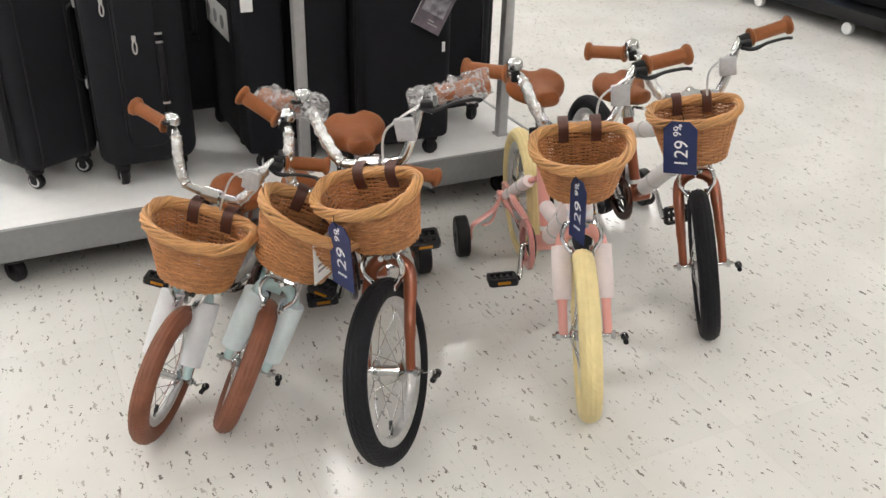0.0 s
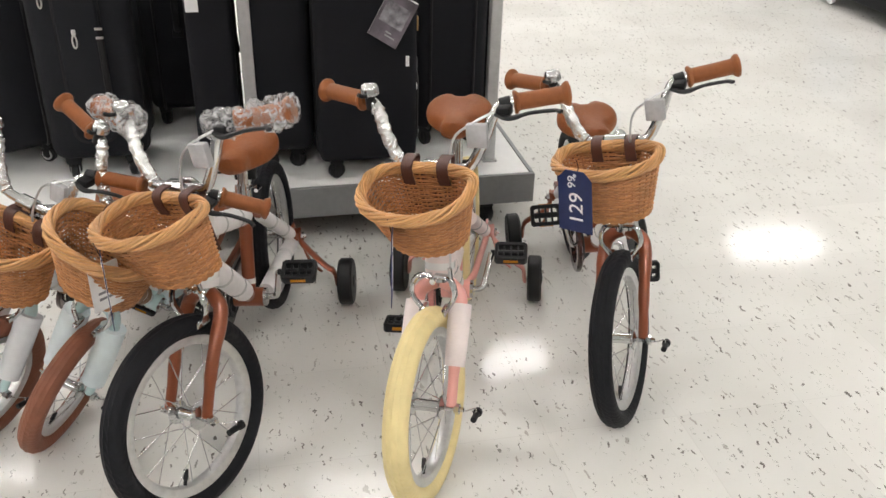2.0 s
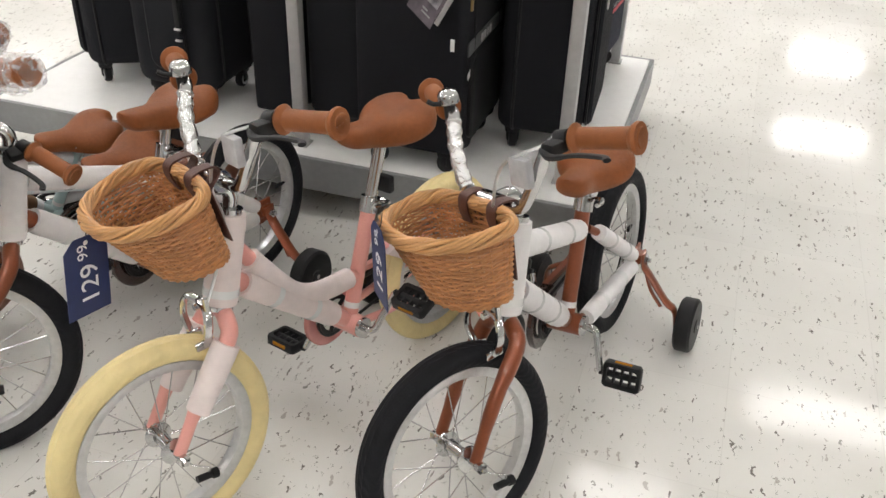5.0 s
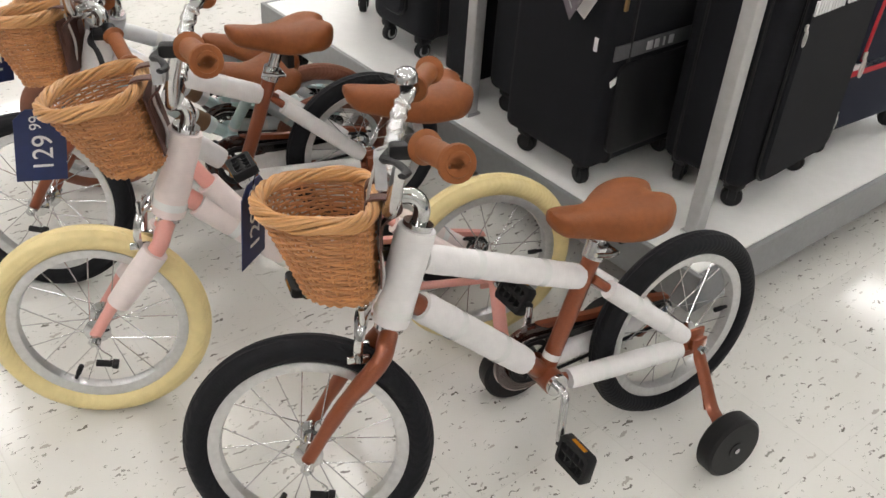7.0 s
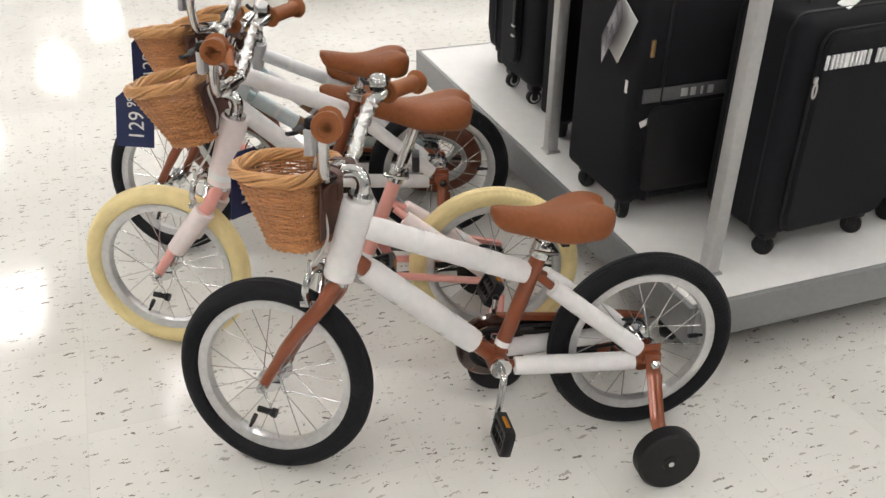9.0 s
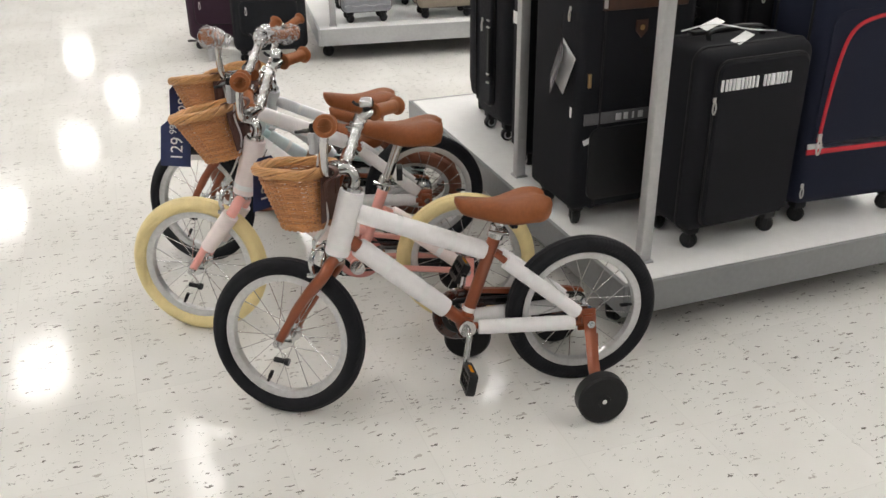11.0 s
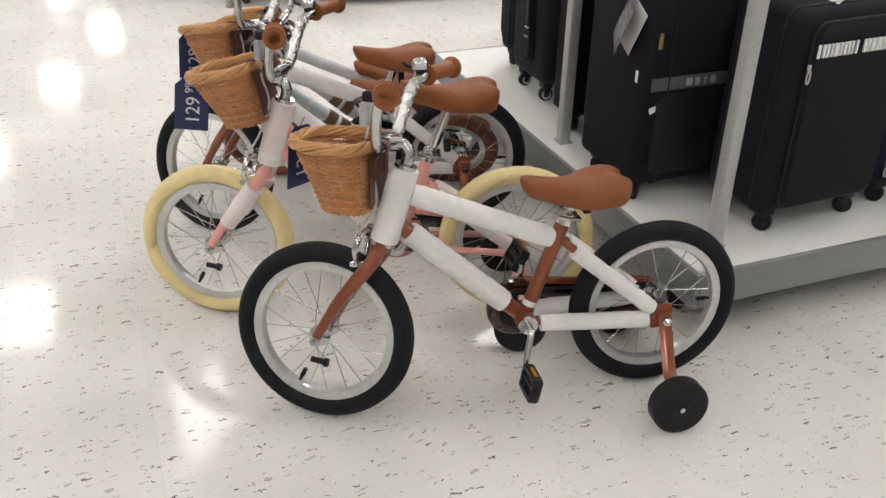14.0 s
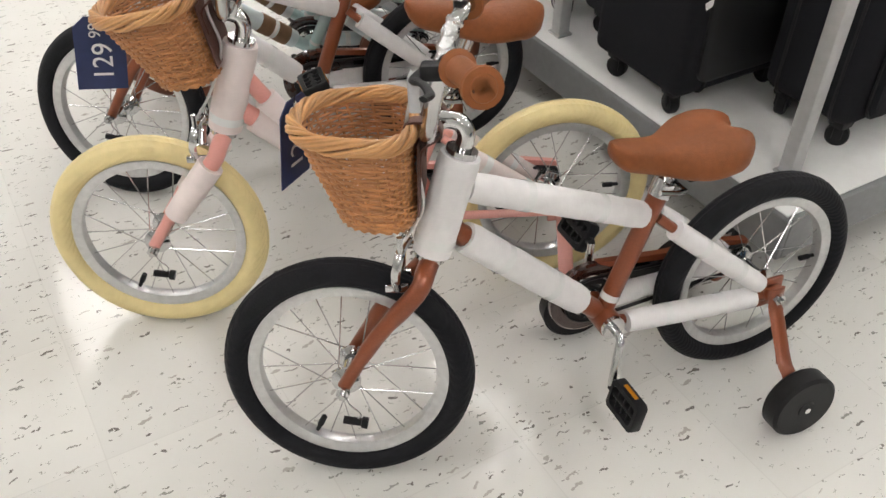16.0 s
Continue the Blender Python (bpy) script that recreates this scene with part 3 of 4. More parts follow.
for px, py, pz, tr in ((-0.07, 0.02, 0.612, 18), (-0.02, -0.05, 0.585, 24)):
    part("paper_tag", box(B(), (0.085, 0.028, 0.0015), (0, 0, 0), m=pose(px, py, pz, 14, -8, tr)), WHITE_CARD, m_ck, "folded white paper tag")
pts = smooth_path([(-0.165, -0.135, 0.27), (-0.15, -0.135, 0.45), (-0.12, -0.135, 0.575), (-0.05, -0.135, 0.615), (0.05, -0.135, 0.62), (0.13, -0.135, 0.60)], 6)
part("red_piping", tube(B(), pts, 0.006, 8), RED, blue, "red piping curve")
for zz, mt, hh in ((0.255, WHITE_INK, 0.016), (0.238, RED, 0.016)):
    part("stripe", box(B(), (0.39, 0.005, hh), (0.0, -0.1325, zz), 0.001), mt, blue, "sewn stripe")
part("front_pocket", rounded_panel(0.36, 0.40, 0.006, 0.05, -0.129, 0.44), NAVY_CLOTH, blue)
zip_pull(blue, -0.165, -0.140, 0.285, size=1.4)
zip_pull(blue, -0.19, -0.134, 0.135)
# fittings on the side of the large case
part("latch", box(B(), (0.006, 0.011, 0.040), (0.1455, -0.150, 0.456), 0.002), GOLD, big, "small brass latch")
band = part("name_band", box(B(), (0.004, 0.30, 0.034), (0.1445, -0.010, 0.343), 0.001), BAND, big, "grey fabric band with a faint name")
for k, wd in enumerate((0.018, 0.014, 0.006, 0.016)):
    part("raised_mark", box(B(), (0.003, wd, 0.020), (0.1470, -0.050 + 0.024 * k, 0.343), 0.001), ALLOY, band)
crest = B()
pts = [(-0.019, 0.024), (0.019, 0.024), (0.019, -0.006), (0.0, -0.027), (-0.019, -0.006)]
lo = [crest.verts.new((0.1425, 0.004 + y, 0.589 + z)) for y, z in pts]
hi = [crest.verts.new((0.1465, 0.004 + y * 0.94, 0.589 + z * 0.94)) for y, z in pts]
crest.faces.new(hi)
for k in range(5):
    crest.faces.new((lo[k], lo[(k + 1) % 5], hi[(k + 1) % 5], hi[k]))
crest = part("crest", crest, BROWNHIDE, big, "small shield badge")
part("emblem", lathe(B(), [(0, -0.001), (0.008, -0.001), (0.006, 0.002), (0, 0.002)], seg=10, closed=False, m=pose(0.1470, 0.004, 0.592, 0, 0, 90)), GOLD, crest)
part("brown_panel", box(B(), (0.006, 0.27, 0.095), (0.1445, 0.012, 0.692), 0.003), BROWNHIDE, big, "dark brown hide panel")
part("buckle", box(B(), (0.006, 0.012, 0.040), (0.1480, -0.116, 0.672), 0.002), ZIPMETAL, big, "metal buckle")
for y, z, tr in ((-0.142, 0.279, 20), (-0.02, 0.272, -14)):
    part("paper_label", box(B(), (0.0015, 0.034, 0.016), (0, 0, 0), m=pose(0.1450, y, z, tr, 0, 0)), WHITE_CARD, big, "small crumpled white label")
part("lower_pocket", rounded_panel(0.29, 0.22, 0.012, 0.03, 0, 0), SHELL, big, "glossy black lower pocket").matrix_local = pose(0.1420, 0.005, 0.205, 0, 0, 90)
part("side_label", box(B(), (0.010, 0.0015, 0.030), (0.112, -0.1865, 0.36)), WHITE_CARD, big, "small white sewn label")
zip_pull(big, 0.079, -0.186, 0.645, size=0.9)
part("front_label", box(B(), (0.034, 0.0016, 0.040), (-0.040, -0.2512, 0.512)), WHITE_CARD, card_case, "small white label")
part("strap_handle", box(B(), (0.017, 0.010, 0.185), (0.055, -0.163, 0.340), 0.004), BLACK, tall, "flat strap handle with silver ends")
for z in (0.226, 0.258, 0.430, 0.454):
    part("strap_end", box(B(), (0.020, 0.006, 0.006), (0.055, -0.167, z), 0.001), ZIPMETAL, tall)
zip_pull(tall, -0.010, -0.162, 0.445, size=1.1)


lm = Matrix(((0, 1, 0, 0.014), (-0.878, 0, -0.477, 0.505), (-0.479, 0, 0.879, STAND_Z + 0.447), (0, 0, 0, 1)))
booklet = thing("hang_tag", "folded glossy dark photo card with white back on a suitcase", "tag", STAND @ lm)
part("white_leaf", box(B(), (0.088, 0.0014, 0.132), (0.044, 0, 0.066)), WHITE_CARD, booklet, "white back leaf of the folded card", smooth=False)
opened = pose(0, -0.002, 0, 0, 0, -24)
front = part("photo_leaf", moved(box(B(), (0.088, 0.0014, 0.132), (0.044, 0, 0.066)), opened), PHOTO_CARD, booklet, "dark glossy printed front leaf", smooth=False)
for x, z, w in ((0.058, 0.020, 0.030), (0.050, 0.029, 0.018)):
    part("print", moved(box(B(), (w, 0.0006, 0.004), (x, -0.0014, z)), opened), GREY_INK, front, "small unreadable print line")
part("picture", moved(box(B(), (0.070, 0.0006, 0.060), (0.044, -0.0012, 0.078)), opened), PICTURE, front, "printed picture of a grey bag strap")
part("string", tube(B(), smooth_path([(0.004, -0.001, 0.130), (-0.020, -0.004, 0.155), (-0.030, -0.004, 0.200)], 4), 0.0009, 5), BLACK, booklet)
card = thing("feature_card", "white card with three round icons on a suitcase", "card", STAND @ pose(0.433, 0.9895, STAND_Z + 0.418, 0, 0, 180))
part("card", box(B(), (0.35, 0.0016, 0.094), (0, 0, 0)), WHITE_CARD, card, smooth=False)
for k in range(3):
    part("icon", lathe(B(), [(0, -0.0006), (0.021, -0.0006), (0.021, 0.0006), (0, 0.0006)], seg=18, closed=False, m=pose(-0.070 + k * 0.088, -0.0014, -0.004)), GREY_INK, card, "dark round icon")


# ---------------------------------------------------------------- further displays
FAR = pose(-0.75, 3.31, 0, 0, 0, 7.5)
display_stand("further low pale grey display platform with cases on it", FAR, 1.5, 1.0, STAND_Z, PALE_EDGE, "pale grey metal edge strip")
far_post = bpy.data.objects["display_stand.001"]
post(far_post, 0.10, 0.10, STAND_Z)


def on_far(u, v, turn=0.0):
    return FAR @ pose(u, v, STAND_Z, 0, 0, turn)


suitcase("pale grey ribbed hard-shell suitcase", on_far(0.31, 0.22), 0.30, 0.22, 0.56, GREY_SHELL, ribs=True, side_handle=False)
suitcase("taupe soft suitcase on the further platform", on_far(0.80, 0.24), 0.36, 0.24, 0.60, TAUPE, side_handle=False)
suitcase("black suitcase on the further platform", on_far(1.22, 0.26), 0.34, 0.24, 0.66, CLOTH, side_handle=False)
for u, v in ((0.35, 0.68), (0.78, 0.70), (1.2, 0.70)):
    suitcase("dark suitcase at the back of the further platform", on_far(u, v), 0.40, 0.26, 0.72, CLOTH, side_handle=False)
suitcase("large dark suitcase standing on the floor", pose(-1.04, 3.50, 0, 0, 0, 5), 0.42, 0.28, 0.78, CLOTH_B, side_handle=False)
suitcase("dark purple soft suitcase standing on the floor", pose(-1.36, 3.85, 0, 0, 0, 5), 0.40, 0.26, 0.70, PURPLE, side_handle=False)

GON = pose(1.20, -2.36, 0, 0, 0, 14.7)
gon = thing("goods_rack", "low dark wheeled rack with blue goods", "rack", GON)
part("base", box(B(), (2.6, 0.7, 0.07), (1.1, -0.36, 0.12), 0.006), BLACK, gon, smooth=False)
for k in range(4):
    x = 0.05 + 0.7 * k
    part("castor", lathe(B(), [(0, -0.014), (0.034, -0.014), (0.038, 0), (0.034, 0.014), (0, 0.014)], seg=18, closed=False, m=pose(x, -0.05, 0.042)), WHITE_CARD, gon, "white castor wheel")
for k in range(5):
    part("goods_box", box(B(), (0.46, 0.5, 0.42), (0.10 + 0.5 * k, -0.38, 0.37 + 0.01 * (k % 2)), 0.01), BLUE_TRIM if k % 2 == 0 else BLACK, gon, "packed goods on the rack")


# ---------------------------------------------------------------- bicycles
def tyre_profile(R, rad, half):
    """A round tyre section with shallow tread grooves; R outer radius."""
    out = []
    n = 28
    for k in range(n):
        a = 2 * math.pi * k / n
        r = R - rad + rad * math.cos(a)
        if math.cos(a) > 0.55 and k % 2:
            r -= 0.0018
        out.append((r, half * math.sin(a)))
    return out


def wheel(name, R, tyre_mat, parent, m, rad=0.0215, half=0.024, label=""):
    rim_r = R - 2 * rad + 0.003
    w = part(name, moved(lathe(B(), [(rim_r, -0.014), (rim_r - 0.004, -0.015), (rim_r - 0.017, -0.011), (rim_r - 0.020, 0), (rim_r - 0.017, 0.011),
                                     (rim_r - 0.004, 0.015), (rim_r, 0.014), (rim_r - 0.006, 0)], seg=64), m), ALLOY, parent, label or "spoked wheel with a silver alloy rim")
    part("tyre", moved(lathe(B(), tyre_profile(R, rad, half), seg=72), m), tyre_mat, w)
    hub = lathe(B(), [(0, -0.05), (0.006, -0.05), (0.006, -0.036), (0.014, -0.034), (0.023, -0.031), (0.023, -0.027), (0.012, -0.023), (0.011, 0),
                      (0.012, 0.023), (0.023, 0.027), (0.023, 0.031), (0.014, 0.034), (0.006, 0.036), (0.006, 0.05), (0, 0.05)], seg=20, closed=False)
    part("hub", moved(hub, m), CHROME, w)
    n = 20
    for k in range(n):
        a = 2 * math.pi * k / n
        s = 1 if k % 2 else -1
        lead = 0.55 if (k // 2) % 2 else -0.55
        bm = rod(B(), (0.0205 * math.cos(a + lead), s * 0.029, 0.0205 * math.sin(a + lead)),
                 ((rim_r - 0.018) * math.cos(a), s * 0.003, (rim_r - 0.018) * math.sin(a)), 0.0011, 5)
        part("spoke", moved(bm, m), STEEL, w)
    va = radians(-63)
    d = Vector((math.cos(va), 0, math.sin(va)))
    bm = B()
    tube(bm, [d * (rim_r - 0.018), d * (rim_r - 0.03), d * (rim_r - 0.031), d * (rim_r - 0.05)], [0.0035, 0.0035, 0.0052, 0.0048], 8)
    part("valve", moved(bm, m), BLACK, w)
    return w


def saddle(bm):
    """A padded saddle with a rounded nose and a shallow two-lobed back; x forward, its middle at the post."""
    L0, L1, n, k2 = -0.112, 0.122, 26, 30
    rings = []
    for i in range(n + 1):
        s = i / n
        x = L0 + (L1 - L0) * s
        if s < 0.30:
            w = 0.078 * max(0.0, 1 - ((0.30 - s) / 0.315) ** 2) ** 0.5
        else:
            w = 0.031 + 0.047 * 0.5 * (1 + math.cos(min(1.0, (s - 0.30) / 0.42) * math.pi))
        if s > 0.86:
            w *= math.sqrt(max(0.0, 1 - ((s - 0.86) / 0.143) ** 2))
        w = max(w, 0.004)
        top = 0.030 * math.exp(-((s - 0.14) / 0.27) ** 2) + 0.004
        thick = 0.080 - 0.042 * s
        if s > 0.86:
            thick *= max(0.2, math.sqrt(max(0.0, 1 - ((s - 0.86) / 0.15) ** 2)))
        if s < 0.14:
            thick *= 0.55 + 0.45 * math.sqrt(s / 0.14)
        ring = []
        for k in range(k2):
            a = 2 * math.pi * k / k2
            c, sn = math.cos(a), math.sin(a)
            y = w * math.copysign(abs(c) ** 0.85, c)
            z = top - thick / 2 + thick / 2 * math.copysign(abs(sn) ** 0.75, sn)
            if sn > 0:
                z -= 0.014 * max(0.0, 1 - s / 0.5) * math.exp(-(y / 0.020) ** 2)
            shift = 0.024 * math.exp(-(y / 0.020) ** 2) * max(0.0, 1 - s / 0.3) ** 1.5
            ring.append(bm.verts.new((x + shift, y, z)))
        rings.append(ring)
    for a, b in zip(rings, rings[1:]):
        for k in range(k2):
            bm.faces.new((a[k], a[(k + 1) % k2], b[(k + 1) % k2], b[k]))
    bm.faces.new(rings[0][::-1])
    bm.faces.new(rings[-1])
    return bm


def outline(t, half_w, depth):
    """The basket's plan: a flat back at x = 0 and a rounded front at x = depth; t runs 0 to 1 round it."""
    a = 2 * math.pi * t
    c, s = math.cos(a), math.sin(a)
    mid = depth * 0.40
    if c > 0:
        return mid + (depth - mid) * c ** 0.97, half_w * math.copysign(abs(s) ** 0.92, s)
    return mid * (1 - abs(c) ** 0.55), half_w * math.copysign(abs(s) ** 0.80, s)


BASKET_W, BASKET_D, BASKET_H = 0.106, 0.165, 0.133


def basket_at(t, h):
    """A point on the basket's side at height h (0 at the base, 1 at the rim)."""
    k = 0.70 + 0.30 * h
    x, y = outline(t, BASKET_W * k, BASKET_D * (0.64 + 0.36 * h))
    return x, y, BASKET_H * h


def basket_weave(bm):
    """Withies woven in and out of upright stakes; each one is laid in two lengths."""
    rows, stakes, per = 26, 32, 6
    rng = random.Random(11)
    for r in range(rows):
        h = (r + 0.5) / rows * 0.95
        lift = [rng.uniform(-0.0005, 0.0005) for _ in range(stakes * 2 + 1)]
        thick = 0.00225 + rng.uniform(-0.0003, 0.0003)
        split = rng.uniform(0.2, 0.8)
        line = []
        for k in range(stakes * per + 1):
            t = k / (stakes * per)
            x, y, z = basket_at(t, h)
            x2, y2, _ = basket_at(t + 0.004, h)
            nx, ny = (y2 - y), -(x2 - x)
            ln = math.hypot(nx, ny) or 1
            w = 0.0024 * math.sin(math.pi * stakes * t + math.pi * r)
            line.append((x + nx / ln * w, y + ny / ln * w, z + lift[int(k / per * 2) % len(lift)] + 0.0005 * math.sin(k * 0.31 + r * 2.7)))
        cut = int(split * stakes * per)
        for piece in (line[:cut + 1], line[cut:]):
            tube(bm, piece, thick * rng.uniform(0.94, 1.06), 6)
    for k in range(stakes):
        t = (k + 0.5) / stakes
        tube(bm, [basket_at(t, h) for h in (0, 0.35, 0.7, 1.0)], 0.0021, 5)
    return bm


def basket_rim(bm):
    """Nine withies twisted slowly round one another, a little uneven."""
    rng = random.Random(5)
    for strand in range(9):
        pts, n = [], 150
        wob, off = rng.uniform(0, 6.28), rng.uniform(0.94, 1.1)
        for k in range(n):
            t = 0.5 + k / (n - 1)
            x, y, z = basket_at(t, 1.0)
            x2, y2, _ = basket_at(t + 0.003, 1.0)
            nx, ny = (y2 - y), -(x2 - x)
            ln = math.hypot(nx, ny) or 1
            a = 2 * math.pi * (3.4 * t + strand / 9) + 0.22 * math.sin(9 * t + wob)
            o = 0.0078 * off * math.cos(a)
            pts.append((x + nx / ln * o, y + ny / ln * o, z + 0.0090 * off * math.sin(a) * (1 + 0.10 * math.sin(17 * t + wob))))
        tube(bm, pts, 0.0034 * rng.uniform(0.9, 1.08), 8)
    return bm


def basket_foot(bm):
    for strand in range(2):
        pts = []
        for k in range(80):
            t = k / 80
            x, y, z = basket_at(t, 0.02)
            a = 2 * math.pi * (14 * t + strand / 2)
            pts.append((x * 1.0 + 0.002 * math.cos(a), y * 1.02, z + 0.003 * math.sin(a)))
        tube(bm, pts, 0.0032, 5, closed=True)
    ring = [basket_at(k / 60, 0.03) for k in range(60)]
    bm.faces.new([bm.verts.new(p) for p in ring])
    bm.faces.new([bm.verts.new((x, y, z - 0.004)) for x, y, z in ring][::-1])
    return bm


WEAVE_ME = finish(basket_weave(B()), "weave", WICKER)
RIM_ME = finish(basket_rim(B()), "braided_rim", WICKER_RIM)
FOOT_ME = finish(basket_foot(B()), "base", WICKER)


def shared(name, me, parent, m, label=""):
    ob = new(name, me)
    ob.parent = parent
    ob.matrix_local = m
    return tagged(ob, label) if label else ob


def sleeve(parent, a, b, r, mat, seg=14, lo=0.0, hi=1.0):
    """A foam sleeve round a tube, with clear tape bands."""
    a, b = Vector(a), Vector(b)
    p0, p1 = a.lerp(b, lo), a.lerp(b, hi)
    pts, rad = [], []
    ln = (p1 - p0).length
    n = max(6, int(ln / 0.018))
    for i in range(n + 1):
        pts.append(p0.lerp(p1, i / n))
        rad.append(r * (1 + 0.014 * math.sin(i * 2.3 + ln * 90)) * (0.94 if i in (0, n) else 1.0))
    s = part("foam_sleeve", tube(B(), pts, rad, seg), mat, parent, "padded white foam sleeve over the tube")
    for f in (0.3, 0.72):
        if ln > 0.15 or f < 0.5:
            c = p0.lerp(p1, f)
            d = (p1 - p0).normalized() * 0.007
            part("tape", tube(B(), [c - d, c + d], r * 1.045, seg, caps=False), TAPE, s)
    return s


def bicycle(label, m, steer, paint, foam, tyre_mat, guard, crank, R=0.197, wb=0.735, step=False, training=True, stab_sides=(-1, 1), lean=0.0,
            seat_up=0.0, wrap_left=False, slim_fork_foam=False, basket_tilt=0.0, basket_up=0.0, basket_dy=0.0, bar_dx=0.0, bar_up=0.0, pedal_turn=(18, -8), basket_size=1.0, tyre_rad=0.0215, foil_both=False):
    """A child's bicycle; its own x runs forward from the rear wheel's foot, y to its left, z up."""
    t = thing("bicycle", label, "bicycle", m @ pose(0, 0, 0, lean, 0, 0), group="bicycles in a row")
    axis_a, axis_b = Vector((0.598, 0, 0.405)), Vector((0.553, 0, 0.553))
    bb = Vector((0.300, 0, 0.192))
    seat_top = Vector((0.216, 0, 0.425))
    wb_front = Vector((wb, 0, R))
    rear = Vector((0, 0, R))
    turn = Matrix.Translation(axis_a) @ Matrix.Rotation(radians(steer), 4, (axis_b - axis_a).normalized()) @ Matrix.Translation(-axis_a)

    # frame
    fr = B()
    rod(fr, axis_a - (axis_b - axis_a) * 0.06, axis_a + (axis_b - axis_a) * 1.04, 0.0185, 16)
    rod(fr, bb, seat_top, 0.0155, 14)
    tube(fr, [bb + Vector((0, -0.034, 0)), bb + Vector((0, 0.034, 0))], 0.022, 18)
    down_a, down_b = axis_a.lerp(axis_b, 0.30), bb + Vector((0.006, 0, 0.008))
    rod(fr, down_a, down_b, 0.0165, 14)
    if step:
        top_pts = smooth_path([axis_a.lerp(axis_b, 0.72), (0.50, 0, 0.415), (0.435, 0, 0.335), (0.37, 0, 0.302), (0.272, 0, 0.288)], 5)
    else:
        top_pts = [axis_a.lerp(axis_b, 0.70), Vector((0.236, 0, 0.372))]
    tube(fr, top_pts, 0.014, 14)
    for s in (-1, 1):
        drop = Vector((0.004, s * 0.055, R - 0.004))
        hi = Vector((0.224, s * 0.012, 0.372 if not step else 0.345))
        tube(fr, [hi, hi.lerp(drop, 0.25) + Vector((0, s * 0.016, 0)), drop], 0.0085, 10)
        tube(fr, [bb + Vector((-0.012, s * 0.02, 0)), Vector((0.235, s * 0.038, 0.192)), drop + Vector((0.01, 0, -0.008))], 0.0085, 10)
        box(fr, (0.046, 0.007, 0.056), drop, 0.002)
        box(fr, (0.030, 0.014, 0.024), drop + Vector((0, s * 0.008, 0.004)), 0.003)
    frame_ob = part("frame", fr, paint, t)
    head = B()
    d = axis_b - axis_a
    part("head_tube_sleeve", tube(head, [axis_a + d * f for f in (0.0, 0.1, 0.5, 0.9, 1.0)], [0.028, 0.0295, 0.0288, 0.0295, 0.028], 18), foam, frame_ob, "thick white foam sleeve on the head tube")
    part("tape", tube(B(), [axis_a + d * 0.10, axis_a + d * 0.19], 0.0302, 18, caps=False), TAPE, frame_ob)
    sleeve(frame_ob, down_a, down_b, 0.0245, foam, lo=0.13, hi=0.86)
    if step:
        sl = B()
        tube(sl, top_pts[3:-1], 0.0205, 14)
        part("foam_sleeve", sl, foam, frame_ob, "curved foam sleeve on the low top tube")
    else:
        sleeve(frame_ob, top_pts[0], top_pts[1], 0.0225, foam, lo=0.07, hi=0.97)
    for s in (-1, 1):
        drop = Vector((0.004, s * 0.055, R - 0.004))
        hi = Vector((0.224, s * 0.012, 0.372 if not step else 0.345))
        sleeve(frame_ob, hi.lerp(drop, 0.10) + Vector((0, s * 0.012, 0)), hi.lerp(drop, 0.90), 0.0175, foam)
        if not step:
            sleeve(frame_ob, Vector((0.272, s * 0.033, 0.192)), Vector((0.035, s * 0.053, R - 0.010)), 0.0185, foam)
    if foil_both:
        for f in (0.60, 0.74):
            c, e = down_a.lerp(down_b, f), (down_b - down_a).normalized() * 0.019
            part("cardboard_band", tube(B(), [c - e, c + e], 0.0265, 14), CARDBOARD, frame_ob, "brown cardboard band round the tube")
    for f in (-0.04, 1.03):
        c = axis_a + d * f
        part("headset_cup", rod(B(), c - d * 0.03, c + d * 0.03, 0.0225, 18), CHROME, frame_ob)

    # seat post, clamp and saddle
    up = (seat_top - bb).normalized()
    sad = seat_top + up * (0.058 + seat_up)
    part("seat_post", rod(B(), seat_top - up * 0.02, sad - up * 0.012, 0.0125, 14), CHROME, t)
    part("tape", tube(B(), [bb.lerp(seat_top, 0.13), bb.lerp(seat_top, 0.18)], 0.0162, 14, caps=False), TAPE, frame_ob)
    cl = B()
    rod(cl, seat_top - up * 0.018, seat_top + up * 0.012, 0.0195, 16)
    rod(cl, seat_top + Vector((-0.02, -0.02, 0)), seat_top + Vector((-0.02, 0.032, 0.0)), 0.004, 8)
    tube(cl, [seat_top + Vector((-0.02, 0.03, 0)), seat_top + Vector((0.0, 0.036, 0.004)), seat_top + Vector((0.03, 0.036, 0.012))], 0.0045, 8)
    part("seat_clamp", cl, CHROME, t)
    refl = part("reflector_bracket", box(B(), (0.016, 0.05, 0.034), seat_top + up * (0.025 + min(0.0, seat_up * 0.6)) + Vector((-0.030, 0, 0.004)), 0.003), BLACK, t, "black rear reflector under the saddle")
    sd = part("saddle", moved(saddle(B()), pose(sad.x - 0.002, 0, sad.z + 0.020, 0, -8.5, 0)), LEATHER, t, "brown leatherette saddle with a two-lobed back")
    rails = B()
    for s in (-1, 1):
        tube(rails, smooth_path([sad + Vector((0.075, s * 0.012, 0.006)), sad + Vector((0.03, s * 0.02, -0.010)), sad + Vector((-0.03, s * 0.024, -0.010)), sad + Vector((-0.075, s * 0.035, 0.006))], 4), 0.0035, 7)
    box(rails, (0.035, 0.05, 0.022), sad + Vector((0, 0, -0.008)), 0.004)
    part("saddle_rails", rails, BLACK, sd)

    # wheels
    rw = wheel("rear_wheel", R, tyre_mat, t, pose(*rear, 0, 115, 0), tyre_rad)
